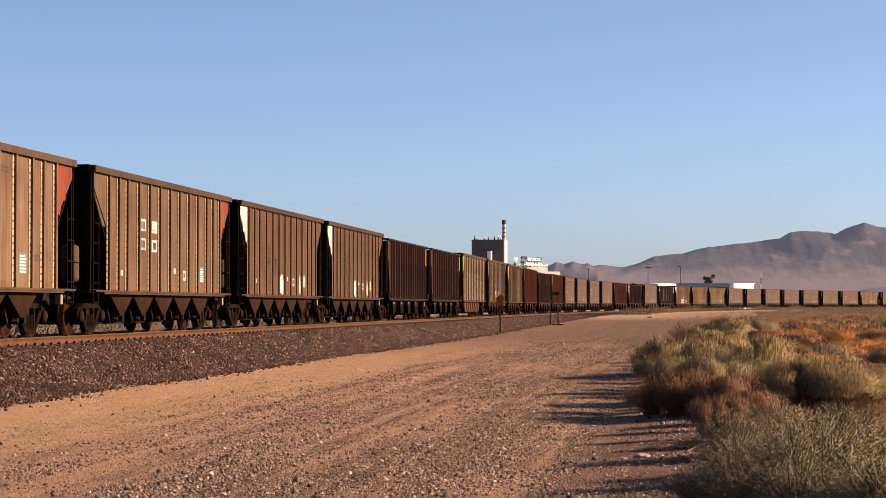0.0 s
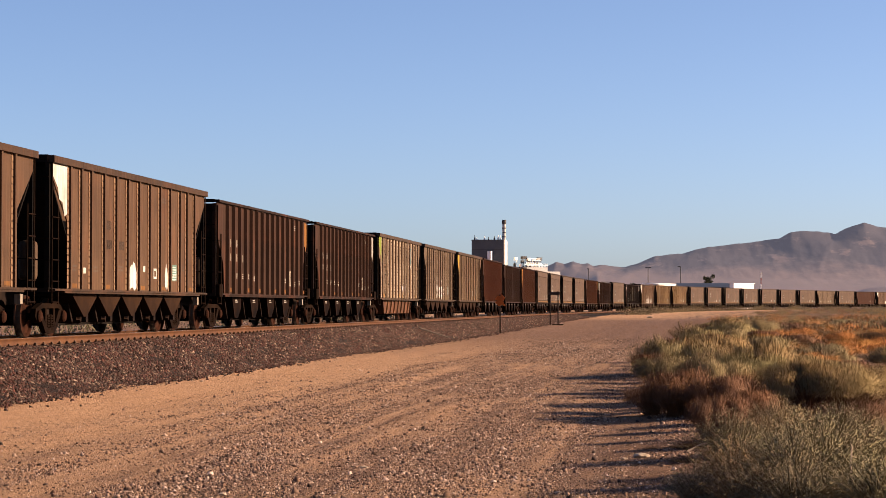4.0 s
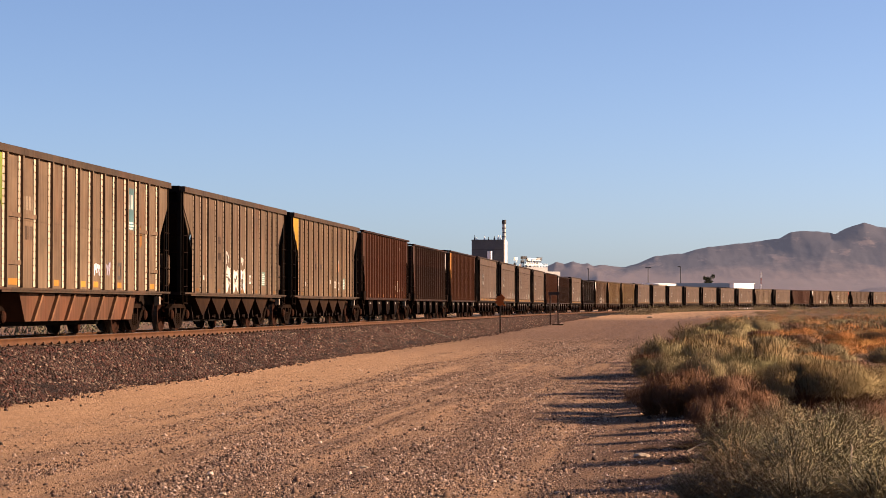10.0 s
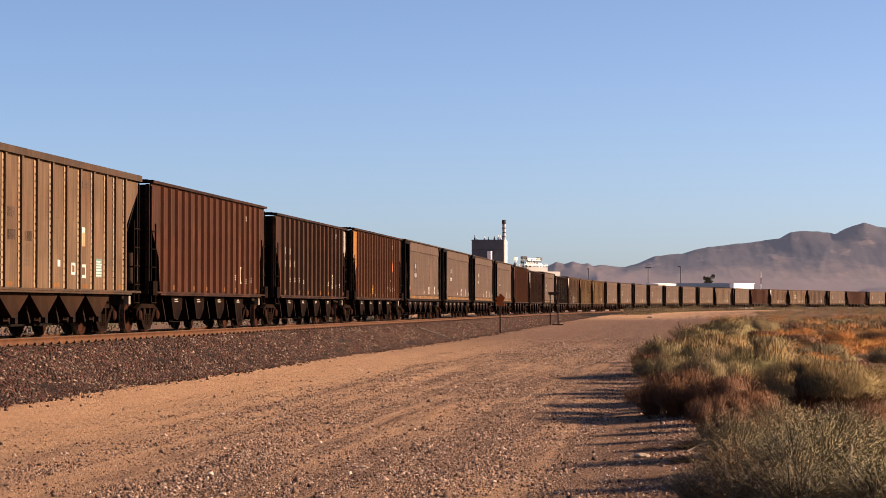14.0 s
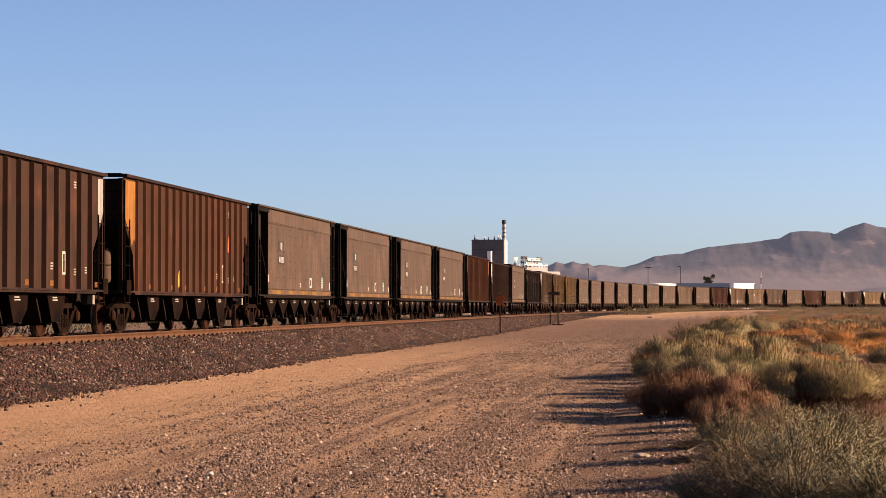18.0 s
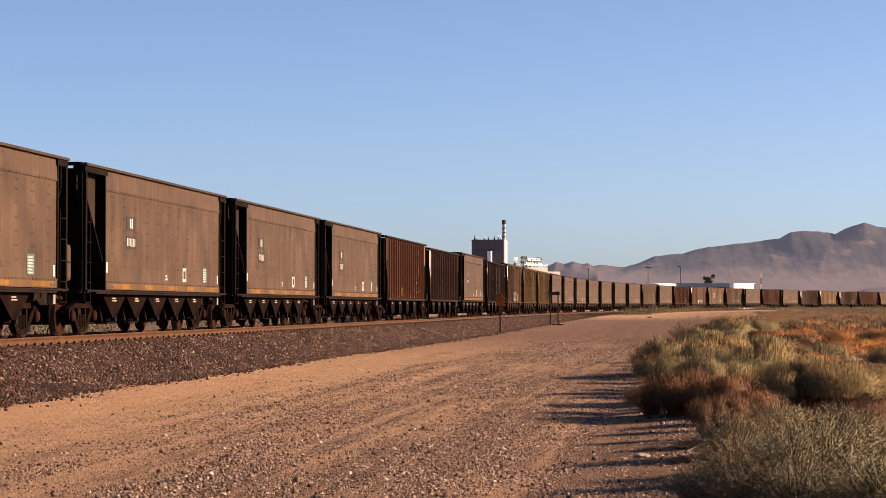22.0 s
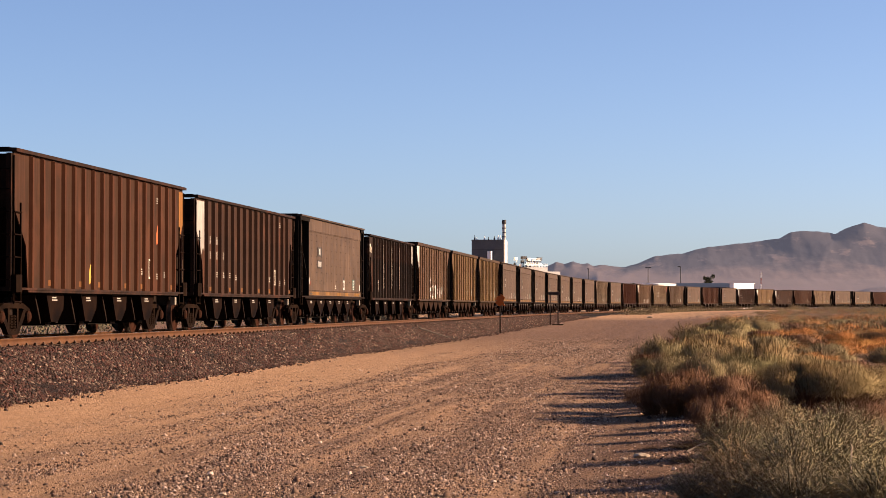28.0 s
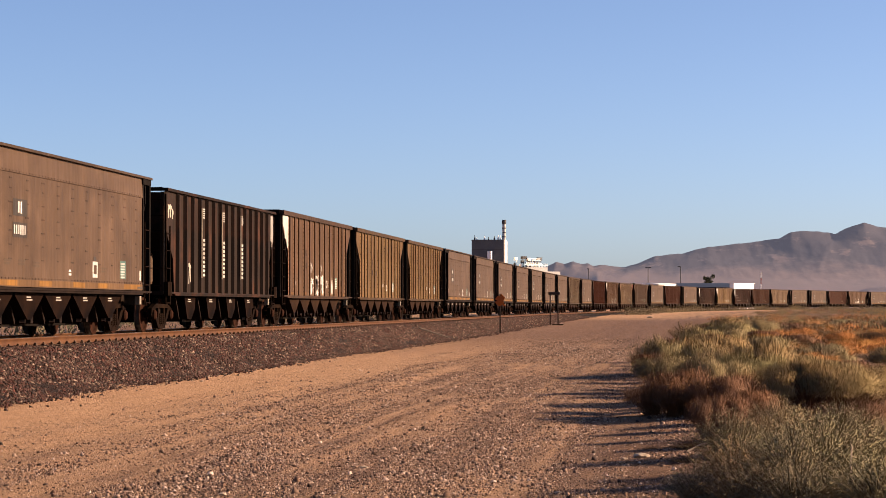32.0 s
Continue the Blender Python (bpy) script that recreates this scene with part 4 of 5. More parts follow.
        if i == 8:
            mark(car, 2.35, 2.0, 0.28, 0.3, (0.4514, 0.1881, 0.0978), "plain", "orange_label")
            mark(car, 2.38, 2.3, 0.24, 0.12, WHITE, "plain", "white_label")
            mark(car, 2.3, 1.3, 0.4, 0.3, WHITE, "frame", "inspection_label")
    elif style == "dash":
        mark(car, -4.95, 2.62, 0.75, 0.28, (0.2257, 0.1731, 0.1204), "digits", "faded_lettering")
        mark(car, -4.95, 2.02, 0.8, 0.28, (0.0602, 0.0414, 0.0301), "digits", "faded_lettering")
        mark(car, 3.3, 2.5, 0.6, 1.0, (0.0376, 0.0903, 0.0978), "plain", "sign_panel", "dark teal panel with white lettering bars")
        mark(car, 3.34, 2.52, 0.52, 0.2, WHITE, "lines", "lettering", x=SIDE_X + 0.008)
        mark(car, 3.34, 3.0, 0.5, 0.35, WHITE, "digits", "lettering", x=SIDE_X + 0.008)
        mark(car, 4.35, 2.1, 0.3, 0.6, ORANGE_C, "drip", "paint_smear", "orange smear")
        mark(car, 0.35, 1.35, 0.6, 0.4, (0.3762, 0.3461, 0.3762), "scrawl", "graffiti", "pale scrawled graffiti")
        mark(car, 1.25, 1.35, 0.5, 0.4, (0.2257, 0.2031, 0.2558), "scrawl", "graffiti", "violet scrawled graffiti")
        mark(car, 2.35, 1.3, 0.4, 0.4, (0.0376, 0.0339, 0.0301), "frame", "inspection_label")
        for y, w in ((-5.95, 0.75), (-2.9, 0.5), (-0.8, 0.45), (0.25, 0.45), (2.3, 0.45), (5.35, 0.6)):
            mark(car, y, 1.1, w, 0.13, (0.2859, 0.1279, 0.015), "plain", "yellow_patch", "yellow reflective patch")
    else:
        pitch = 0.87 if style == "deep" else 0.775
        if i == 19:
            for k in (-4, -1, 2):
                for j in range(9):
                    mark(car, k * pitch + 0.56, 1.5 + j * 0.12, 0.26, 0.07, WHITE, "plain", "reflector_bar")
                mark(car, k * pitch - 0.05, 1.45, 0.1, 1.9, (0.1204, 0.0978, 0.0752), "plain", "pale_stripe", x=SIDE_X + 0.097)
                mark(car, k * pitch + 0.56, 3.1, 0.24, 0.3, WHITE, "lines", "stencil")
            mark(car, -7.0, 2.9, 0.6, 0.45, (0.3762, 0.3311, 0.2709), "scrawl", "graffiti", "pale scrawled graffiti")
            mark(car, -4.7, 1.2, 0.4, 0.75, (0.301, 0.2709, 0.2257), "scrawl", "graffiti", "pale scrawled graffiti")
        else:
            for k, z, c in ((-7, 2.42, 1), (-6, 2.42, 1), (-7, 2.0, 1), (-6, 2.0, 1), (-5, 2.0, 1), (-6, 1.5, 0), (-5, 1.5, 0), (-4, 1.5, 0), (-3, 1.45, 0), (3, 1.45, 0), (5, 1.35, 0), (6, 1.4, 0), (5, 3.25, 0)):
                if colour in (RUST, RUST2) and k < 0:
                    continue
                mark(car, k * pitch + 0.56, z, 0.17 if c else 0.20, 0.22 if c else 0.17, (0.22, 0.20, 0.17), "digits" if c else "lines", "stencil", seed=i)
            mark(car, 4 * pitch + 0.55, 1.35, 0.24, 0.5, (0.316, 0.2784, 0.2257), "frame", "inspection_label", "white inspection label")
        for k in (-7, -4, -2, 1, 3, 7) if i != 19 else ():
            mark(car, k * pitch + 0.52, 1.1, 0.26, 0.12, (0.0978, 0.0339, 0.006), "plain", "orange_patch", "faded orange reflective patch")
        if i in (11, 16):
            mark(car, -3 * pitch + 0.56, 1.15, 0.22, 0.5, (0.3762, 0.2107, 0.0376), "drip", "paint_smear", "ochre smear")
            mark(car, 5 * pitch + 0.54, 2.2, 0.28, 0.55, (0.4138, 0.1053, 0.0376), "drip", "paint_smear", "orange-red smear")


# ---- sleepers ----
def tie_mesh():
    bm = bmesh.new()
    prism(bm, [(-0.13, -0.20), (0.13, -0.20), (0.115, 0.0), (-0.115, 0.0)], "x", -1.28, 1.28)
    for d in (-1, 1):
        for k in (-1, 1):
            x = d * 0.754 + k * 0.115
            box(bm, x - 0.035, x + 0.035, -0.05, 0.05, -0.005, 0.03)
            rod(bm, (x, -0.03, 0.045), (x, 0.03, 0.045), 0.022, 6)
    return shape("sleeper", bm, TIE_CONCRETE)


TIE = tie_mesh()
tie_z = RAIL_Z - 0.172
for k in range(150):
    s = 30 + k * 0.61
    x, y, h = track(s)
    ob = part("sleeper", TIE, None, railway)
    ob.matrix_basis = Matrix.Translation((x, y, tie_z + climb(s))) @ Matrix.Rotation(-h, 4, "Z")
bm = bmesh.new()
for k in range(330):
    s = 30 + (150 + k) * 0.61
    x, y, h = track(s)
    m = Matrix.Translation((x, y, tie_z + climb(s))) @ Matrix.Rotation(-h, 4, "Z")
    a = len(bm.verts)
    box(bm, -1.28, 1.28, -0.12, 0.12, -0.2, 0.0)
    for d in (-0.86, 0.86):
        box(bm, d - 0.035, d + 0.035, -0.05, 0.05, 0.0, 0.05)
    bm.verts.ensure_lookup_table()
    for v in bm.verts[a:]:
        v.co = m @ v.co
part("far_sleepers", bm, TIE_CONCRETE, railway)["kind"] = "stuff"

# ---- loose stones ----
CHIP_V = np.array([(1, 0, -0.35), (0, 1, -0.35), (-1, 0, -0.35), (0, -1, -0.35), (0.5, 0.1, 0.75), (-0.45, 0, 0.6)], float)
CHIP_F = np.array([(0, 1, 4), (1, 5, 4), (1, 2, 5), (2, 3, 5), (3, 4, 5), (3, 0, 4)])


def stones(name, P, size, material, label, flatness=0.75):
    n = len(P)
    V = CHIP_V[None] * (1 + rng.uniform(-0.3, 0.3, (n, 6, 3))) + rng.uniform(-0.25, 0.25, (n, 6, 3))
    V[:, :, 2] *= flatness
    a = rng.uniform(0, 2 * np.pi, n)
    c, s = np.cos(a)[:, None], np.sin(a)[:, None]
    V = np.stack([V[..., 0] * c - V[..., 1] * s, V[..., 0] * s + V[..., 1] * c, V[..., 2]], 2)
    V = V * size[:, None, None] + P[:, None, :]
    F = CHIP_F[None] + 6 * np.arange(n)[:, None, None]
    return tagged(new(name, soup(name, V.reshape(-1, 3), F.reshape(-1, 3), material)), label, "stones", kind="stuff")


def road_stones():
    n = 560000
    y = 15.5 * (115 / 15.5) ** rng.random(n)
    x = rng.uniform(np.maximum(-11.5, -0.33 * y), 0.6)
    o = x - TRACK_X
    # gravel lies in windrows along the road, broken into patches
    ny_, nx_ = np.arange(14, 118, 0.5), np.arange(-12, 1.2, 0.1)
    field = np.array([[0.8 * noise.noise((u * 0.8, w * 0.06, 4.0)) + 0.6 * noise.noise((u * 3.4, w * 0.045, 9.0)) + 0.45 * noise.noise((u * 1.7, w * 0.5, 2.0)) for w in ny_] for u in nx_])
    i, j = np.clip(((x + 12) / 0.1).astype(int), 0, len(nx_) - 1), np.clip(((y - 14) / 0.5).astype(int), 0, len(ny_) - 1)
    clump = field[i, j]
    keep = rng.random(n) < np.clip((o - 5.0) / 4.4, 0.10, 1) * np.clip(0.50 + 1.0 * clump, 0.10, 1) * np.clip((118 - y) / 60, 0, 1)
    x, y, o, clump = x[keep], y[keep], o[keep], clump[keep]
    size = np.clip(0.0066 * np.exp(rng.normal(0, 0.5, len(x))), 0.003, 0.03) * (0.82 + y / 110) * (1 + 0.5 * np.clip(clump, 0, 0.8)) * np.clip((o - 2.5) / 6, 0.6, 1)
    z = ground_at(x, y) + size * 0.25
    stones("road_gravel", np.column_stack([x, y, z]), size, GRAVEL, "scattered brown and grey road gravel", 0.8)
    # a few larger stones
    n = 340
    y, x = 16 * (60 / 16) ** rng.random(n), rng.uniform(-9.0, 1.2, n)
    size = rng.uniform(0.018, 0.046, n)
    stones("loose_rocks", np.column_stack([x, y, ground_at(x, y) + size * 0.2]), size, GRAVEL, "larger loose rocks on the dirt", 0.95)


def ballast_stones():
    n = 135000
    s = 27 * (240 / 27) ** rng.random(n)
    o = rng.uniform(0.92, 3.75, n)
    o = np.where(o > 3.3, 3.2 + rng.exponential(0.16, n), o)
    base = np.array([lie(a) for a in s])
    z = np.where(o < 1.72, bed_top, bed_top + (base - bed_top) * np.clip((o - 1.72) / 1.48, 0, 1))
    w = np.array([0.10 * noise.noise((a * 0.4, b * 1.7, 2.2)) for a, b in zip(s, o)])
    p = np.array([beside(a, b) for a, b in zip(s, o + w)])
    size = rng.uniform(0.015, 0.039, n) * (1 + s / 260)
    stones("ballast_stones", np.column_stack([p, z + w * 0.4 + size * 0.2]), size, BALLAST_STONE, "crushed red-brown and grey ballast stones", 0.85)


road_stones()
ballast_stones()


# ---- desert scrub ----
def scrub(name, seed, R, H, n_stem, n_leaf, leaf, leaf_mat, slim=False, stem_w=0.006, leaf_from=0.35, stem_mat=None):
    """One bush: fanned stems and a crown of small leaves, or of fine slivers in rounded puffs. Returns its two meshes."""
    g = np.random.default_rng(seed)
    th, u = g.uniform(0, 2 * np.pi, n_stem), np.sqrt(g.random(n_stem))
    lump = 1 + 0.22 * np.sin(th * 3 + seed) + 0.12 * np.sin(th * 7 + 2 * seed)
    tip = np.column_stack([R * u * lump * np.cos(th), R * u * lump * np.sin(th), H * (1 - 0.5 * u ** 2) * g.uniform(0.6, 1.08, n_stem)])
    if slim:
        tip *= 0.82
    base = np.column_stack([g.normal(0, 0.12 * R, (n_stem, 2)), np.full(n_stem, -0.06)])
    mid = base * 0.45 + tip * 0.55 + np.column_stack([tip[:, :2] * -0.12, np.full(n_stem, 0.08 * H)]) + g.normal(0, 0.03 * R, (n_stem, 3))

    def curve(i, t):
        t = t[:, None]
        return base[i] * (1 - t) ** 2 + 2 * mid[i] * t * (1 - t) + tip[i] * t ** 2
    idx = np.arange(n_stem)
    side = np.column_stack([g.normal(0, 1, (n_stem, 2)), np.zeros(n_stem)])
    side /= np.linalg.norm(side, axis=1)[:, None]
    rows = []
    for t in np.linspace(0, 1, 5):
        c = curve(idx, np.full(n_stem, t))
        w = stem_w * (1.5 - 1.2 * t)
        rows.append(np.stack([c - side * w, c + side * w], 1))
    V = np.stack(rows, 1).reshape(-1, 3)
    q = np.array([[2 * k, 2 * k + 1, 2 * k + 3, 2 * k + 2] for k in range(4)])
    F = (q[None] + 10 * idx[:, None, None]).reshape(-1, 4)
    stems = soup(name + "_twigs", V, F, stem_mat or TWIG)
    if slim:
        n_puff = 19
        a, b = g.uniform(0, 2 * np.pi, n_puff), np.sqrt(g.random(n_puff)) * 0.68
        pc = np.column_stack([R * b * np.cos(a), R * b * np.sin(a), H * (0.56 - 0.26 * b) * g.uniform(0.75, 1.15, n_puff)])
        pr = R * g.uniform(0.18, 0.42, n_puff)
        i = g.integers(0, n_puff, n_leaf)
        d = g.normal(0, 1, (n_leaf, 3))
        d[:, 2] = np.abs(d[:, 2]) * 1.1 - 0.25
        d /= np.linalg.norm(d, axis=1)[:, None]
        c = pc[i] + d * (pr[i] * g.uniform(0.15, 1.0, n_leaf) ** 0.6 * g.choice([1.0, 1.0, 1.0, 1.22], n_leaf))[:, None] * np.array([1, 1, H / R * 0.95])
        c[:, 2] += np.where(c[:, 2] < 0.36 * H * g.uniform(0.3, 1.2, n_leaf), 0.26 * H, 0)      # the foot stays bare and woody
        up = d * 0.55 + np.array([0, 0, 0.75]) + g.normal(0, 0.32, (n_leaf, 3))
        ln, wd = leaf, leaf * 0.075
    else:
        i = g.integers(0, n_stem, n_leaf)
        t = leaf_from + (1 - leaf_from) * g.random(n_leaf) ** 0.7
        c = curve(i, t) + g.normal(0, 0.018 * R + 0.006, (n_leaf, 3))
        up = tip[i] - base[i]
        up = up / np.linalg.norm(up, axis=1)[:, None] + g.normal(0, 0.7, (n_leaf, 3))
        ln, wd = leaf, leaf * 0.42
    c[:, 2] = np.maximum(c[:, 2], 0.01)
    up /= np.linalg.norm(up, axis=1)[:, None]
    rt = np.cross(up, g.normal(0, 1, (n_leaf, 3)))
    rt /= np.linalg.norm(rt, axis=1)[:, None]
    k = g.uniform(0.6, 1.3, n_leaf)[:, None]
    out = c / np.array([R, R, H]) + np.array([0, 0, 0.15])
    out /= np.linalg.norm(out, axis=1)[:, None]
    out = out * 0.4 + (d * 0.36 if slim else up * 0.5) + np.array([0.0, 0.0, 0.32]) + g.normal(0, 0.12, (n_leaf, 3))
    out /= np.linalg.norm(out, axis=1)[:, None]
    turned = np.einsum("ij,ij->i", np.cross(rt, up), out) < 0
    rt[turned] *= -1
    V = np.stack([c - rt * wd * k * 0.5, c + rt * wd * k * 0.5, c + up * ln * k], 1).reshape(-1, 3)
    F = np.arange(3 * n_leaf).reshape(-1, 3)
    me = soup(name + "_leaves", V, F, leaf_mat)
    me.shade_smooth()
    me.normals_split_custom_set_from_vertices(np.repeat(out, 3, axis=0).tolist())   # the crown is lit as one soft mass
    return stems, me


KIND = {
    "sage": ("sagebrush", "grey-green leafy desert bush on dry dirt", "bush"),
    "pale": ("rabbitbrush", "rounded pale green desert bush with brown base", "bush"),
    "dry": ("dry_bush", "dry red-brown leafless desert bush", "bush"),
    "litter": ("dead_brush", "low heap of dark dead twigs on the dirt", "dead brush"),
    "orange": ("orange_weed", "low orange dried desert weed", "weed")}
MODELS = {
    "sage": [scrub("sagebrush", 11 + k, 0.7, 0.85, 380, 8500, 0.025, SAGE, False, 0.0045, 0.25, SAGE_STEM) for k in range(3)],
    "pale": [scrub("rabbitbrush", 21 + k, 0.85, 0.95, 420, 42000, 0.054, PALE, True, 0.005) for k in range(3)],
    "dry": [scrub("dry_bush", 31 + k, 0.75, 0.8, 420, 14000, 0.07, DRYBUSH, True, 0.005, 0.3, DRYBUSH) for k in range(2)],
    "litter": [scrub("dead_brush", 81 + k, 0.7, 0.3, 420, 60, 0.02, TWIG, False, 0.005, 0.5) for k in range(2)],
    "sage_far": [scrub("sagebrush", 41 + k, 0.8, 0.9, 70, 4800, 0.03, SAGE, False, 0.01, 0.25) for k in range(2)],
    "pale_far": [scrub("rabbitbrush", 51 + k, 0.9, 0.95, 70, 7600, 0.125, PALE, True, 0.009) for k in range(3)],
    "dry_far": [scrub("dry_bush", 61 + k, 0.8, 0.75, 110, 5600, 0.12, DRYBUSH, True, 0.011, 0.3, DRYBUSH) for k in range(2)],
    "orange_far": [scrub("orange_weed", 71 + k, 0.75, 0.5, 70, 3600, 0.07, ORANGE, True, 0.010, 0.25, ORANGE) for k in range(2)]}
pick = random.Random(5)
AX, AY = math.sin(radians(6.408)), math.cos(radians(6.408))


def ahead(lat, d):
    """World place d metres ahead of the eye and lat to the right."""
    return lat * AY - d * AX, lat * AX + d * AY


def plant(kind, lat, d, R, H, tint=None):
    far = d > 42
    key = kind + "_far" if far or kind == "orange" else kind
    stems, leaves = pick.choice(MODELS[key])
    x, y = ahead(lat, d)
    name, label, cat = KIND[kind]
    r0, h0 = {"sage": (0.7, 0.85), "pale": (0.85, 0.95), "dry": (0.75, 0.8), "orange": (0.75, 0.5), "litter": (0.7, 0.3)}[kind]
    ob = thing(name, None, label, cat)
    ob.matrix_basis = Matrix.LocRotScale((x, y, float(ground_at(x, y)) - 0.02), Euler((0, 0, pick.uniform(0, 6.28))), (R / r0, R / r0, H / h0))
    v = pick.uniform(0.95, 1.3)
    t = [v * a for a in pick.choice([(1, 1, 1), (0.88, 0.96, 0.85), (1.06, 1.0, 0.88), (1.04, 0.9, 0.8), (0.95, 0.98, 0.95)])]
    part("branchwork", stems, None, ob, "dry brown stems", colour=t)
    if leaves:
        part("foliage", leaves, None, ob, colour=t)


for row in (("sage", 2.68, 16.9, 0.62, 0.62), ("sage", 3.0, 17.3, 0.75, 0.74), ("sage", 3.5, 17.8, 0.6, 0.62), ("sage", 2.02, 17.2, 0.42, 0.36), ("sage", 2.4, 18.0, 0.5, 0.52), ("sage", 2.3, 16.6, 0.5, 0.42), ("sage", 4.55, 25.2, 0.6, 0.5), ("dry", 5.0, 26.6, 0.6, 0.55), ("sage", 4.6, 22.8, 0.5, 0.4),
            ("sage", 2.62, 16.2, 0.6, 0.45), ("sage", 3.2, 16.0, 0.7, 0.5), ("sage", 2.7, 19.2, 0.55, 0.56), ("sage", 3.35, 20.0, 0.6, 0.6),
            ("dry", 3.1, 32.5, 0.5, 0.58), ("dry", 3.4, 31.8, 0.62, 0.75), ("dry", 3.9, 31.2, 0.62, 0.8), ("dry", 3.6, 33.6, 0.62, 0.82), ("dry", 4.3, 32.4, 0.55, 0.72), ("dry", 3.15, 26.2, 0.3, 0.55), ("dry", 3.55, 28.0, 0.4, 0.6), ("pale", 4.6, 34.6, 0.5, 0.66),
            ("pale", 5.25, 31.8, 0.95, 0.95), ("pale", 5.9, 32.0, 0.95, 0.92), ("pale", 4.4, 36.0, 0.8, 0.95), ("pale", 5.2, 37.0, 0.9, 1.0), ("pale", 6.6, 36.5, 0.9, 0.68),
            ("pale", 4.1, 41.0, 0.7, 0.9), ("sage", 5.2, 41.5, 0.7, 0.85), ("pale", 7.2, 41.0, 0.85, 0.68),
            ("pale", 5.05, 51.0, 0.68, 1.0), ("dry", 4.72, 50.2, 0.5, 0.78), ("dry", 5.0, 49.4, 0.5, 0.6), ("pale", 5.6, 47.0, 0.8, 0.9), ("pale", 6.6, 48.0, 0.9, 0.68), ("dry", 5.2, 44.5, 0.6, 0.6), ("pale", 7.8, 47.0, 0.8, 0.55), ("dry", 8.8, 48.0, 0.8, 0.5),
            ("sage", 10.7, 98.0, 0.75, 0.95), ("sage", 6.2, 56.0, 0.7, 0.8), ("pale", 7.4, 60.0, 0.9, 0.9)):
    plant(*row)
for row in (("sage", 2.95, 22.4, 0.5, 0.55), ("sage", 3.5, 22.6, 0.55, 0.62), ("sage", 3.0, 20.4, 0.4, 0.5), ("dry", 3.3, 24.4, 0.35, 0.45), ("dry", 4.1, 29.4, 0.5, 0.6), ("sage", 3.9, 25.6, 0.5, 0.5), ("pale", 6.5, 33.5, 0.8, 0.82), ("pale", 5.7, 35.5, 0.8, 0.85), ("pale", 5.0, 39.5, 0.8, 0.95), ("pale", 6.2, 43.0, 0.9, 1.0), ("dry", 4.7, 42.5, 0.6, 0.7), ("pale", 5.9, 52.0, 0.9, 1.0), ("pale", 6.8, 53.5, 0.9, 1.0), ("pale", 7.9, 53.0, 0.8, 0.55), ("orange", 9.0, 54.0, 0.9, 0.45), ("pale", 7.0, 57.5, 0.9, 0.7)):
    plant(*row)
for row in (("litter", 2.75, 24.2, 0.42, 0.18), ("litter", 2.95, 22.9, 0.34, 0.22), ("litter", 2.45, 22.2, 0.3, 0.10), ("litter", 2.6, 20.6, 0.35, 0.14), ("litter", 2.35, 24.6, 0.25, 0.07)):
    plant(*row)
spots = []
tries = 0
while len(spots) < 135 and tries < 9000:
    tries += 1
    d = 52 * (150 / 52) ** pick.random()
    edge = (0.09 + (d - 52) * 0.000326) * d
    lat = pick.uniform(edge + 0.8, 0.215 * d)
    x, y = ahead(lat, d)
    if any((x - a) ** 2 + (y - b) ** 2 < (1.15 + d * 0.014) ** 2 for a, b in spots):
        continue
    spots.append((x, y))
    p = pick.random()
    kind = "orange" if (64 < d < 125 and lat > 0.15 * d and p < 0.7) or (d > 66 and lat > 0.135 * d and p < 0.35) else "pale" if p < 0.62 else "sage" if p < 0.8 else "dry" if p < 0.93 else "orange"
    size = pick.uniform(0.5, 1.05) * (0.8 + d * 0.003)
    plant(kind, lat, d, size, size * pick.uniform(0.7, 0.95) * (0.7 if kind == "orange" else 1.0))


def far_scrub(name, n, material, seed, label, rows, tint=(0.95, 0.9, 0.8)):
    """Low clumps over the plain, each a loose heap of leaf blades."""
    g = np.random.default_rng(seed)
    C, S = [], []
    for s0, s1, o0, o1, share, h in rows:
        k = int(n * share)
        s, o = g.uniform(s0, s1, k), g.uniform(o0, o1, k)
        C.append(np.array([(*beside(a, b), lie(a)) for a, b in zip(s, o)]))
        S.append(h * g.uniform(0.5, 1.0, k) ** 1.5 * 1.5)
    C, S = np.concatenate(C), np.concatenate(S)
    m = 230
    th, u, w = g.uniform(0, 2 * np.pi, (len(C), m)), np.sqrt(g.random((len(C), m))), g.random((len(C), m))
    P = np.stack([1.4 * u * np.cos(th), 1.4 * u * np.sin(th), w * (1 - 0.55 * u ** 2)], 2) * S[:, None, None] + C[:, None, :]
    P = P.reshape(-1, 3)
    b = np.repeat(S, m)[:, None] * 0.06
    up = np.column_stack([g.normal(0, 0.5, (len(P), 2)), np.abs(g.normal(1, 0.4, len(P)))]) * b
    rt = g.normal(0, 0.4, (len(P), 3)) * b
    V = np.stack([P - rt, P + rt, P + up * 1.9], 1).reshape(-1, 3)
    tagged(new(name, soup(name, V, np.arange(len(V)).reshape(-1, 3), material)), label, "scrub", kind="stuff").color = (*tint, 1)


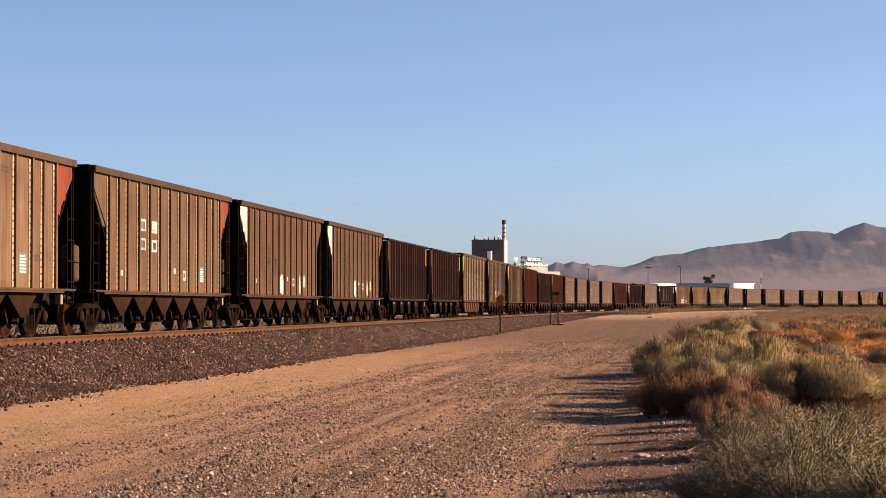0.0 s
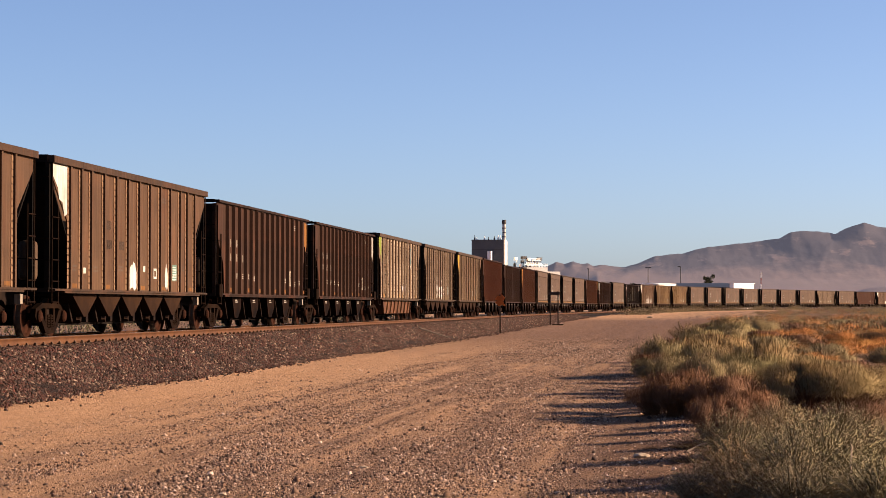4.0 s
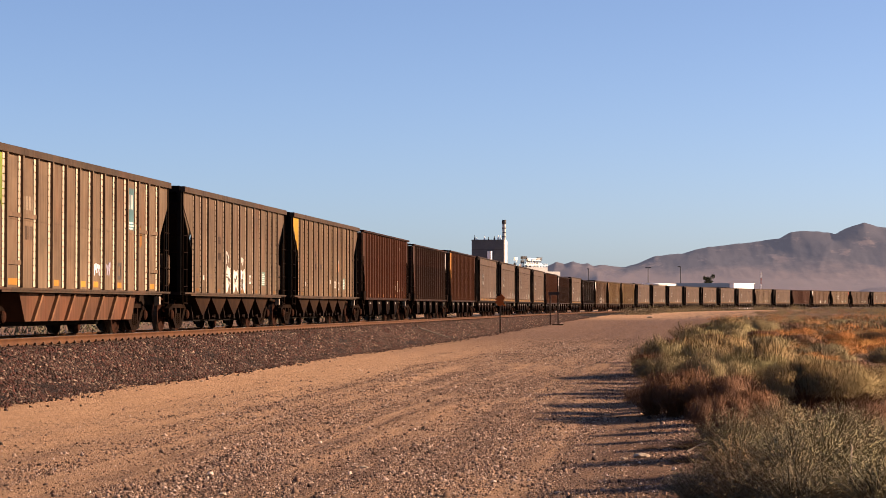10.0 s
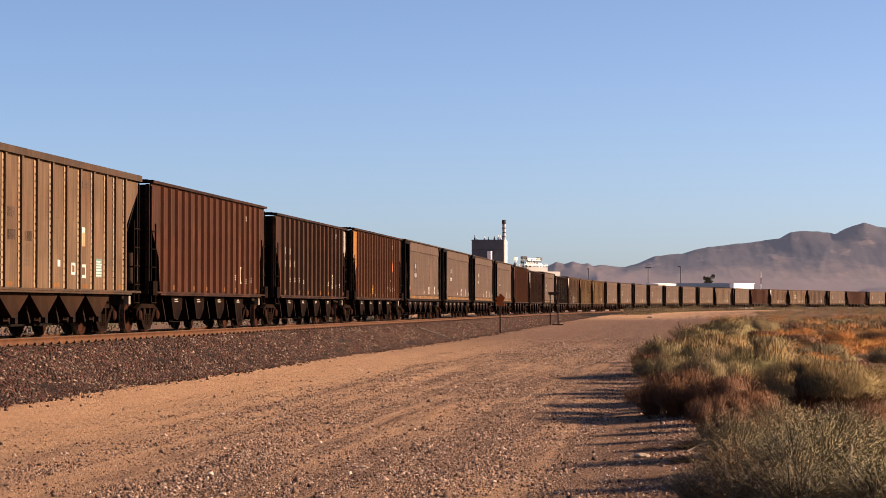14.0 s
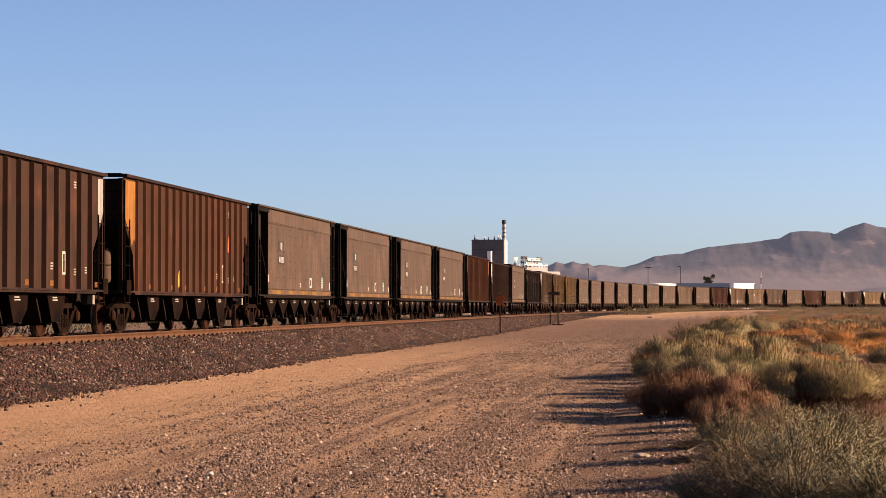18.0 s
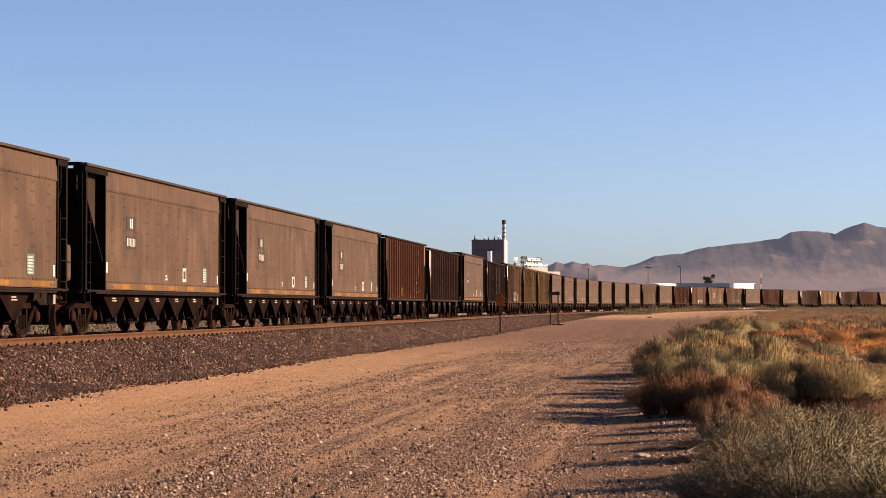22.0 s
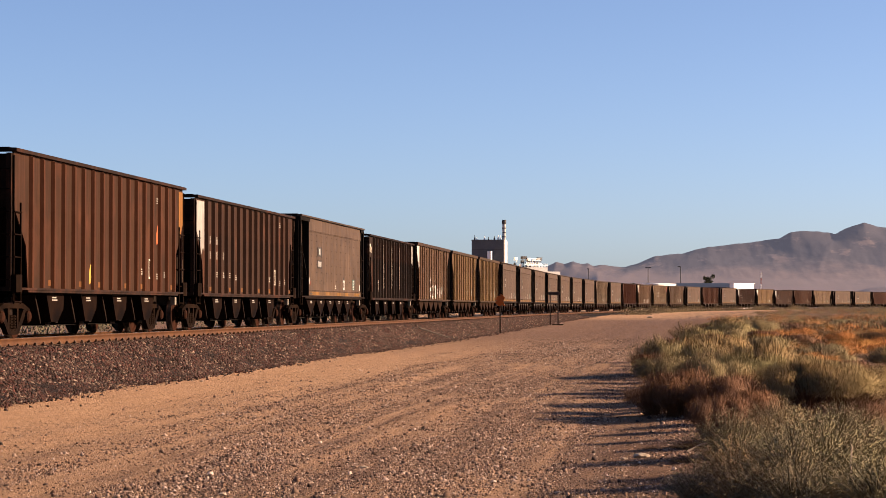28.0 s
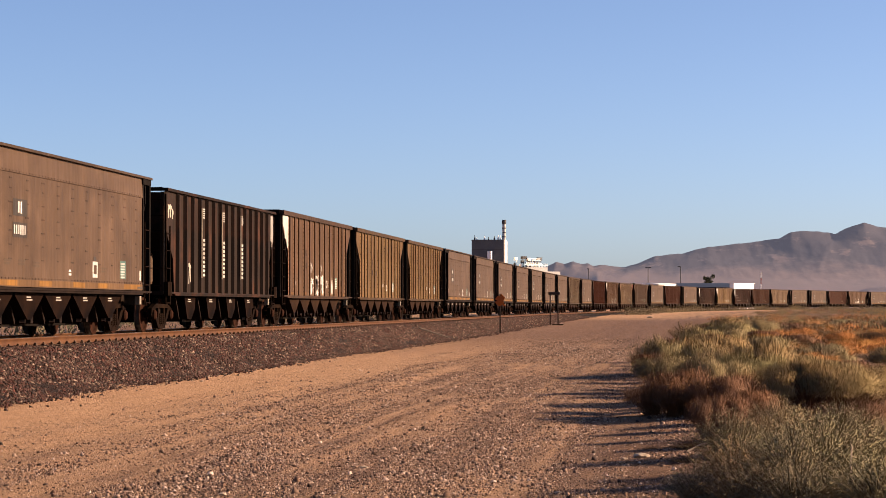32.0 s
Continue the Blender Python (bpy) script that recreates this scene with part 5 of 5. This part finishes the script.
far_scrub("far_scrub", 620, PALE, 3, "pale green and brown desert scrub far off", [(115, 150, 17, 45, 0.16, 0.7), (150, 205, 18, 50, 0.22, 0.52), (200, 430, 20, 36, 0.5, 0.36), (215, 460, 34, 75, 0.55, 0.62), (300, 560, 5.0, 7.5, 0.08, 0.75)])
far_scrub("far_dark_scrub", 420, SAGE, 4, "dark grey-green desert scrub far off", [(115, 150, 17, 45, 0.10, 0.65), (150, 205, 18, 50, 0.15, 0.5), (200, 430, 20, 36, 0.35, 0.34), (215, 460, 34, 75, 0.45, 0.6), (264, 560, 4.6, 7.4, 0.26, 0.75)], (0.6, 0.56, 0.5))
far_scrub("far_orange_scrub", 400, ORANGE, 6, "orange dried weeds far off", [(110, 215, 17, 40, 0.7, 0.5), (205, 400, 21, 55, 0.3, 0.32)])
far_scrub("far_dry_scrub", 330, DRYBUSH, 8, "brown dry scrub far off", [(115, 150, 16.5, 45, 0.3, 0.55), (150, 205, 18, 50, 0.3, 0.45), (200, 430, 20, 36, 0.5, 0.34), (215, 460, 34, 75, 0.5, 0.5)])
far_scrub("trackside_scrub", 150, SAGE, 9, "grey-green scrub on the far side of the track", [(30, 260, -42, -8.5, 1.0, 0.95)], (0.5, 0.55, 0.5))


# ---- signs by the track ----
SIGN_ORANGE = speckled("faded_orange_sign", (0.4665, 0.1204, 0.0226), (0.3612, 0.0903, 0.0226), 4.0, 0.55)
POST_STEEL = speckled("weathered_sign_post", (0.0677, 0.0489, 0.0376), (0.0376, 0.0301, 0.0241), 5.0, 0.8)


def marker_sign():
    x, y = ahead(3.42, 131.0)
    ob = thing("warning_sign", Matrix.Translation((x, y, float(ground_at(x, y)))), "bent faded orange diamond sign on a steel post", "sign")
    bm = bmesh.new()
    prism(bm, [(-0.04, -0.03), (0.04, -0.03), (0.04, 0.03), (0.012, 0.03), (0.012, -0.005), (-0.012, -0.005), (-0.012, 0.03), (-0.04, 0.03)], "z", -0.3, 2.35)
    part("post", bm, POST_STEEL, ob, "thin dark steel post")
    bm = bmesh.new()
    prism(bm, [(-0.30, 1.85), (-0.08, 1.62), (0.12, 1.70), (0.30, 1.62), (0.18, 1.92), (0.30, 2.12), (0.16, 2.28), (0.05, 2.40), (0.02, 2.26), (-0.16, 2.22), (-0.32, 2.02), (-0.16, 1.98)], "y", -0.05, -0.035)
    part("sign_face", bm, SIGN_ORANGE, ob, "bent orange face")


def board_sign():
    x, y = ahead(8.75, 173.0)
    ob = thing("track_sign", Matrix.Translation((x, y, float(ground_at(x, y)))), "dark narrow board on two steel posts", "sign")
    for dx, h in ((-0.28, 2.55), (0.34, 2.7)):
        bm = bmesh.new()
        box(bm, dx - 0.045, dx + 0.045, -0.045, 0.045, -0.3, h)
        part("post", bm, POST_STEEL, ob)
    bm = bmesh.new()
    box(bm, -0.42, 0.48, -0.075, -0.045, 2.38, 2.62)
    part("board", bm, POST_STEEL, ob, "dark unpainted back of a board")
    bm = bmesh.new()
    box(bm, -0.1, 0.75, -0.3, 0.3, -0.05, 0.10)
    part("footing", bm, POST_STEEL, ob)


marker_sign()
board_sign()

# ---- far buildings, poles, trees ----
CLAD = speckled("grey_metal_cladding", (0.094, 0.1016, 0.1091), (0.0752, 0.0813, 0.0888), 0.4, 0.6, 0.0, 3.0, 0.1)
PALE_WALL = speckled("pale_plaster_and_sunny_side", (0.4950, 0.4500, 0.3750), (0.4350, 0.3900, 0.3300), 0.4, 0.8, 0.0, 3.0, 0.1)
WHITE_WALL = speckled("white_painted_wall", (0.80, 0.78, 0.75), (0.72, 0.70, 0.67), 0.3, 0.7, 0.0, 2.0, 0.05, (0.6, 0.58, 0.55))
GREY_WALL = speckled("pale_grey_wall", (0.3762, 0.3612, 0.3461), (0.316, 0.3085, 0.301), 0.4, 0.75, 0.0, 2.0, 0.1)
BLUE_ROOF = speckled("blue_grey_sheet_roof", (0.0451, 0.0564, 0.079), (0.0339, 0.0437, 0.064), 0.3, 0.5, 0.0, 2.0, 0.1)
RED_ROOF = speckled("red_sheet_roof", (0.3386, 0.0752, 0.0451), (0.2709, 0.0677, 0.0451), 0.4, 0.6, 0.0, 2.0, 0.1)
POLE = speckled("grey_lamp_pole", (0.0602, 0.0564, 0.0564), (0.0451, 0.0437, 0.0451), 2.0, 0.6)
FAR_Z = lie(1000)


def far_thing(name, lat, d, turn, label, category):
    x, y = ahead(lat, d)
    return thing(name, Matrix.Translation((x, y, FAR_Z)) @ Matrix.Rotation(radians(turn), 4, "Z"), label, category)


def plant_building():
    ob = far_thing("process_tower", 15.6, 700, 2, "tall grey metal-clad plant tower, its sunny side coloured pale", "building")
    bm = bmesh.new()
    box(bm, -6.1, 4.0, -5, 5, 0, 21.6)
    part("wall", bm, CLAD, ob, "grey cladding")
    # slab on the sunny side, its pale colour standing in for sunlight
    bm = bmesh.new()
    box(bm, 4.003, 4.35, -5.1, 13.0, 0, 22.0)
    part("side_wall", bm, PALE_WALL, ob, "side wall coloured pale for the sun on it")
    bm = bmesh.new()
    box(bm, -6.2, 4.0, -5.1, 5.1, 21.6, 21.9)
    part("parapet", bm, CLAD, ob)
    for k in range(6):
        bm = bmesh.new()
        box(bm, -6.1, 4.0, -5.06, -5.0, 3.2 + k * 3.1, 3.3 + k * 3.1)
        part("cladding_joint", bm, POLE, ob)
    bm = bmesh.new()
    prism(bm, [(-1.1, -5.0), (-1.1, -5.9), (0.1, -6.6), (0.5, -5.0)], "z", 5.0, 18.2)
    part("stair_tower", bm, WHITE_WALL, ob, "white stair tower")
    bm = bmesh.new()
    lathe(bm, [(21.6, 0.62), (26.6, 0.58), (28.0, 0.58), (28.0, 0.66), (28.3, 0.66)], 14, "z")
    part("chimney", bm, GREY_WALL, ob, "banded steel chimney", (3.9, 1.0, 0))
    for k in range(4):
        bm = bmesh.new()
        lathe(bm, [(22.8 + k * 1.4, 0.64), (23.1 + k * 1.4, 0.64)], 14, "z")
        part("chimney_band", bm, POLE, ob, "dark chimney band", (3.9, 1.0, 0))
    bm = bmesh.new()
    lathe(bm, [(27.2, 0.70), (28.35, 0.70)], 14, "z")
    part("chimney_cap", bm, POLE, ob, "sooty chimney top", (3.9, 1.0, 0))
    r = random.Random(2)
    for x in (-5.3, -4.6, -2.2, -0.9, 1.0, 2.2, 2.9):
        bm = bmesh.new()
        h = r.uniform(0.4, 1.2)
        box(bm, x - 0.25, x + 0.25, -3, -2.4, 21.9, 21.9 + h * 0.6)
        rod(bm, (x, -2.7, 21.9), (x, -2.7, 22.2 + h), 0.1, 6)
        part("roof_vent", bm, r.choice([POLE, WHITE_WALL]), ob)
    ob = far_thing("process_annex", 27.0, 705, 38, "pale low plant building crowded with pipes and tanks", "building")
    bm = bmesh.new()
    box(bm, -4.0, 4.0, -6, 6, 0, 13.2)
    box(bm, 4.0, 9.6, -5, 6, 0, 11.9)
    part("wall", bm, GREY_WALL, ob, "pale grey wall")
    bm = bmesh.new()
    for k in range(14):
        rod(bm, (-3.9 + k * 0.6, -5.9, 13.2), (-3.9 + k * 0.6, -5.9, 14.3), 0.05, 5)
    box(bm, -4.0, 4.0, -5.95, -5.85, 14.2, 14.32)
    box(bm, -4.0, 4.0, -5.95, -5.85, 13.7, 13.8)
    part("railing", bm, WHITE_WALL, ob, "pale steel railing")
    for k in range(15):
        bm = bmesh.new()
        h, rr, x = r.uniform(14.4, 17.2), r.uniform(0.25, 0.6), -3.8 + k * 0.54
        if k % 3 == 1:
            box(bm, -rr * 1.4, rr * 1.4, -rr, rr, h - 1.3, h - 0.3)
            rod(bm, (-rr, 0, 13.0), (-rr, 0, h - 1.3), 0.08, 6)
            rod(bm, (rr, 0, 13.0), (rr, 0, h - 1.3), 0.08, 6)
            part("duct_box", bm, r.choice([POLE, WHITE_WALL, CLAD]), ob, "", (x, r.uniform(-4, 2), 0))
        else:
            lathe(bm, [(12.6, rr), (h - 1.6, rr), (h - 1.2, rr * 0.5)], 12, "z")
            part("tank", bm, r.choice([WHITE_WALL, CLAD, POLE]), ob, "", (x, r.uniform(-4, 2), 0))
    for k in range(5):
        bm = bmesh.new()
        z = 14.1 + k * 0.45
        rod(bm, (-3.6 + 0.4 * k, -4.2, z), (3.0, -4.2 + 0.3 * k, z), 0.14, 6)
        rod(bm, (3.0 - k * 0.9, -4.2, 12.6), (3.0 - k * 0.9, -4.2, z), 0.12, 6)
        part("pipe", bm, r.choice([POLE, WHITE_WALL]), ob)


plant_building()


def low_building(name, lat, d, w, depth, h, wall, roof, label, rise=0.0, turn=6.4):
    ob = far_thing(name, lat, d, turn, label, "building")
    bm = bmesh.new()
    box(bm, -w / 2, w / 2, 0, depth, 0, h)
    part("wall", bm, wall, ob)
    bm = bmesh.new()
    prism(bm, [(-0.3, h), (depth + 0.3, h), (depth / 2, h + rise + 0.25), (-0.3, h + 0.2)], "x", -w / 2 - 0.2, w / 2 + 0.2)
    part("roof", bm, roof, ob)
    for k in range(max(2, int(w / 4))):
        bm = bmesh.new()
        x = -w / 2 + (k + 0.5) * w / max(2, int(w / 4))
        box(bm, x - 0.6, x + 0.6, -0.05, 0.0, h * 0.35, h * 0.65)
        part("window", bm, BLUE_ROOF, ob)
    return ob


low_building("white_warehouse", 86.3, 628, 8.4, 1.6, 7.1, WHITE_WALL, WHITE_WALL, "plain white flat-roofed shed behind the train", 0.0, 46)
low_building("blue_roofed_shed", 80.0, 660, 17.5, 12, 6.3, PALE_WALL, BLUE_ROOF, "long low shed with a blue-grey sheet roof", 1.2)
low_building("white_store", 68.5, 670, 8.0, 8, 7.4, WHITE_WALL, WHITE_WALL, "white flat-roofed store building behind the train", 0.2, 50)
low_building("red_roofed_kiosk", 61.2, 660, 3.6, 4, 6.2, PALE_WALL, RED_ROOF, "small building with a red roof", 0.8)
low_building("white_shed", 49.5, 690, 5.0, 6, 8.0, PALE_WALL, PALE_WALL, "small pale shed behind the train", 0.2, 45)


def lamp_post(lat, d, h, arms):
    ob = far_thing("parking_lamp", lat, d, 6.4, "tall slim parking lot lamp on a grey pole", "street lamp")
    bm = bmesh.new()
    rod(bm, (0, 0, -0.3), (0, 0, h), 0.16, 8, 0.11)
    part("pole", bm, POLE, ob)
    for a in arms:
        bm = bmesh.new()
        box(bm, min(0, a * 0.95), max(0, a * 0.95), -0.25, 0.25, h - 0.08, h + 0.22)
        part("lamp_head", bm, POLE, ob, "dark box lamp head")


lamp_post(65.6, 700, 13.0, (-1, 1))
lamp_post(76.0, 700, 13.3, (-1,))
lamp_post(46.6, 700, 12.6, (-0.5,))


def mast():
    ob = far_thing("radio_mast", 109, 750, 6.4, "thin lattice radio mast in red and white", "mast")
    for k in range(6):
        bm = bmesh.new()
        for dx, dy in ((-0.3, -0.2), (0.3, -0.2), (0, 0.3)):
            rod(bm, (dx * 0.6, dy * 0.6, k * 2.1), (dx * 0.6, dy * 0.6, k * 2.1 + 2.1), 0.05, 5)
        rod(bm, (-0.2, -0.12, k * 2.1), (0.2, -0.12, k * 2.1 + 2.1), 0.04, 5)
        part("mast_section", bm, WHITE_WALL if k % 2 else RED_ROOF, ob)


mast()
DARK_LEAF = leaf_material("dark_tree_leaves", [(0.0263, 0.0339, 0.0188), (0.0451, 0.0527, 0.0263), (0.0339, 0.0376, 0.0226)])


def tree(lat, d, h, w, seed):
    ob = far_thing("tree", lat, d, 0, "dark green broadleaf tree behind the sheds", "tree")
    g = np.random.default_rng(seed)
    bm = bmesh.new()
    rod(bm, (0, 0, -0.2), (0, 0, h * 0.55), 0.28, 8, 0.14)
    for k in range(7):
        a = k * 2.4
        rod(bm, (0, 0, h * (0.3 + 0.04 * k)), (w * 0.35 * math.cos(a), w * 0.35 * math.sin(a), h * (0.55 + 0.05 * k)), 0.10, 6, 0.03)
    part("trunk", bm, TWIG, ob, "brown trunk and limbs")
    m = 26
    C = np.column_stack([g.normal(0, w * 0.24, (m, 2)), h * g.uniform(0.38, 0.95, m)])
    P = (C[:, None, :] + g.normal(0, w * 0.09, (m, 120, 3))).reshape(-1, 3)
    up, rt = g.normal(0, 0.22, (len(P), 3)), g.normal(0, 0.15, (len(P), 3))
    V = np.stack([P - rt, P + rt, P + up], 1).reshape(-1, 3)
    part("crown", soup("crown", V, np.arange(len(V)).reshape(-1, 3), DARK_LEAF), None, ob, colour=(1, 1, 1))


for k, (lat, d, h, w) in enumerate(((86.0, 710, 11.2, 3.2), (83.2, 715, 7.9, 2.6), (80.2, 712, 7.4, 2.4), (91.5, 715, 7.6, 2.2), (62.5, 720, 8.6, 2.0), (59.5, 722, 8.2, 2.0))):
    tree(lat, d, h, w, 90 + k)

# ---- hills and mountains ----
k = Nodes("hazed_mountain_rock")
v = k.coord((1, 0.12, 2.2))
sep = k.n("SeparateXYZ")
k.l(k.coord(), sep.inputs[0])
hi = k.n("MapRange")
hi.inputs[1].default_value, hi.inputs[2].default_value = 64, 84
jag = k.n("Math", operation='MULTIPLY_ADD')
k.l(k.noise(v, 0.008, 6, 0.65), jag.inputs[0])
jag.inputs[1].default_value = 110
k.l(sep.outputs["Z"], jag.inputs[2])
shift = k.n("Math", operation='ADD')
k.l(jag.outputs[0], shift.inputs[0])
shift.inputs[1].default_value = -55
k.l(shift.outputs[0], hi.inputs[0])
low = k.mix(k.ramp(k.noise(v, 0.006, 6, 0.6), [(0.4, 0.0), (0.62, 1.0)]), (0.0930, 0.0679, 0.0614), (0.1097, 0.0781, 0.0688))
# upper slopes: shaded tone with sunlit outcrops painted in by noise
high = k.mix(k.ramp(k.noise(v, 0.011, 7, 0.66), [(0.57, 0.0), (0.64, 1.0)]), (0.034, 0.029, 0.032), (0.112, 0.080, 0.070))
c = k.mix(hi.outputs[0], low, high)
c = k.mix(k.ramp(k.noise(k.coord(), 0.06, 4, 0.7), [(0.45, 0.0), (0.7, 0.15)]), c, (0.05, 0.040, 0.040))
k.bump(k.noise(v, 0.02, 8, 0.65), 0.26, 10)
k.b.inputs["Emission Color"].default_value = (0.94, 0.92, 1.09, 1)   # weak glow standing in for the haze of air before the far range
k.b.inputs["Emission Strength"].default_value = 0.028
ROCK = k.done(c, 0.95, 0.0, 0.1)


def mountain(name, d0, d1, f0, f1, profile, fan, seed, label, na=360, nd=70):
    """A range: a profile of heights over the bearing (lateral per metre ahead), a fan at its foot, spurs and gullies."""
    F, D = np.linspace(f0, f1, na), np.linspace(0, 1, nd)
    px, ph = [p[0] for p in profile], [p[1] for p in profile]
    mean = sum(ph) / len(ph)
    broad = [float(np.mean(np.interp(np.linspace(q - 0.012, q + 0.012, 9), px, ph))) for q in px]
    V = []
    for f in F:
        for t in D:
            d = d0 + (d1 - d0) * t
            x, y = ahead(f * d, d)
            crest = min(1, max(0, (t - 0.74) / 0.12))
            g = f + 0.004 * max(0.15, 1 - crest) * noise.noise((f * 60, t * 3, seed)) + 0.001 * noise.noise((f * 170, t * 9, seed))
            top = 1.04 * (crest * float(np.interp(g, px, ph)) + (1 - crest) * float(np.interp(g, px, broad)))
            foot = fan * mean * min(1, (f - f0) / (0.12 * (f1 - f0)), (f1 - f) / (0.12 * (f1 - f0)))
            rise = foot * min(1, t / 0.55) ** 1.3 if t < 0.55 else foot + (top - foot) * ((t - 0.55) / 0.33) ** 1.1 if t < 0.88 else top * (1 - 0.6 * (t - 0.88) / 0.12)
            spur = 1 - abs(noise.noise((x * 0.0052, y * 0.0008, seed))) * 2
            fine = noise.fractal((x * 0.012, y * 0.0015, seed + 4), 0.7, 2.2, 4)
            steep = min(1, max(0, (t - 0.4) / 0.3))
            z = rise * (1 + steep * (0.08 * spur - 0.06) * (1 if t < 0.78 else max(0.0, (0.88 - t) / 0.1))) + top * 0.022 * fine * steep
            V.append((x, y, z + FAR_Z - 1 - (4 if t == 0 else 0)))
    i = (np.arange(na - 1)[:, None] * nd + np.arange(nd - 1)[None, :]).ravel()
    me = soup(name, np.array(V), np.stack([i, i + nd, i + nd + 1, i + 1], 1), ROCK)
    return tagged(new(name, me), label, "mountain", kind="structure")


mountain("backdrop_mountains", 2300, 4600, 0.035, 0.33,
         [(0.035, 40), (0.0465, 77), (0.052, 89), (0.0555, 85), (0.0595, 90), (0.063, 84), (0.066, 86), (0.069, 81), (0.0725, 83), (0.078, 80), (0.0835, 78), (0.088, 83), (0.097, 99), (0.104, 102), (0.1087, 103), (0.114, 111), (0.1215, 117), (0.133, 123), (0.141, 126), (0.154, 134), (0.159, 146), (0.164, 149), (0.172, 148), (0.179, 142), (0.185, 153), (0.1925, 164), (0.2025, 157), (0.23, 175), (0.33, 120)],
         0.42, 2.7, "hazy purple-brown desert mountains on the horizon")
mountain("backdrop_hill", 1250, 1600, 0.176, 0.30, [(0.176, 1), (0.186, 11), (0.195, 15), (0.21, 17), (0.25, 22), (0.30, 4)], 0.5, 5.1, "low dark brown hill", 120, 30)
mountain("backdrop_rise", 900, 1200, 0.138, 0.19, [(0.138, 2), (0.146, 8.8), (0.16, 9.2), (0.172, 7.5), (0.19, 2)], 0.6, 6.4, "low red-brown rise", 90, 24)


# ---- small litter ----
BLEACHED = speckled("bleached_wood", (0.4138, 0.3311, 0.2408), (0.316, 0.2408, 0.1655), 6.0, 0.85)


def stick(lat, d, length, turn, rise, thick=0.012, wood=None):
    x, y = ahead(lat, d)
    ob = thing("dead_stick", Matrix.Translation((x, y, float(ground_at(x, y)) + 0.02)) @ Matrix.Rotation(radians(turn), 4, "Z"), "dark dead twig lying on the dirt" if wood else "bleached bent dead stick lying among scrub", "stick")
    bm = bmesh.new()
    pts = [Vector((length * t, 0.08 * length * math.sin(t * 5), rise * math.sin(t * 1.5))) for t in np.linspace(0, 1, 7)]
    for k, (a, b) in enumerate(zip(pts, pts[1:])):
        rod(bm, a, b, thick * (1.2 - 0.12 * k), 6, thick * (1.08 - 0.12 * k))
    part("branch", bm, wood or BLEACHED, ob, colour=(1, 1, 1))


stick(2.62, 23.5, 0.36, 10, 0.12, 0.009)
for k in range(16):
    d = pick.uniform(20.5, 26)
    stick(pick.uniform(0.068, 0.115) * d, d, pick.uniform(0.06, 0.17), pick.uniform(-40, 60), pick.uniform(0.01, 0.04), 0.004, TWIG)
stick(2.4, 16.6, 0.35, 15, 0.30, 0.008)
stick(3.1, 16.4, 0.3, 100, 0.45, 0.008)


def flat_rock(lat, d, size, label):
    x, y = ahead(lat, d)
    ob = tagged(new("pale_rock"), label, "rock")
    ob.matrix_basis = Matrix.Translation((x, y, float(ground_at(x, y)) + size * 0.18))
    bm = bmesh.new()
    bmesh.ops.create_icosphere(bm, subdivisions=2, radius=size)
    for v in bm.verts:
        v.co *= 1 + 0.35 * noise.noise(v.co * (1.6 / size) + Vector((lat, d, 0)))
        v.co.z *= 0.35
    part("stone", bm, BLEACHED, ob)


flat_rock(2.1, 23.2, 0.085, "pale weathered rock at the road edge")
flat_rock(1.9, 23.0, 0.035, "small pale rock on the dirt")
flat_rock(1.83, 22.4, 0.03, "small pale rock on the dirt")
flat_rock(1.00, 19.1, 0.035, "small pale rock on the dirt")
flat_rock(1.02, 18.3, 0.03, "small pale rock on the dirt")
flat_rock(-0.8, 22.2, 0.045, "small pale rock on the dirt")
flat_rock(22.2, 235, 0.34, "white rock beside the track")
flat_rock(-1.9, 18.9, 0.04, "small pale rock on the dirt")


def steel_bar():
    x, y = beside(103.5, 2.75)
    ob = thing("loose_steel_bar", Matrix.Translation((x, y, 0.34)) @ Matrix.Rotation(radians(-24), 4, "Z"), "dark steel bar lying on the ballast slope", "steel bar")
    bm = bmesh.new()
    rod(bm, (0, -1.3, 0.30), (0, 1.3, -0.16), 0.035, 6)
    part("bar", bm, POST_STEEL, ob)


steel_bar()


# ---- what moves ----
def motions():
    steps = [k * 1.0 for k in range(33)]
    turns = [k / 15 for k in range(481)]
    for car, end in zip(train, ENDS):
        walk(car, [(t, car_pose(end - HB - travelled(t))) for t in steps])
        for o in car.children:
            if o.name.split(".")[0] == "wheelset":
                y = o.location.y
                walk(o, [(t, Matrix.Translation((0, y, 0.457)) @ Matrix.Rotation(travelled(t) / 0.457, 4, "X")) for t in turns])


motions()
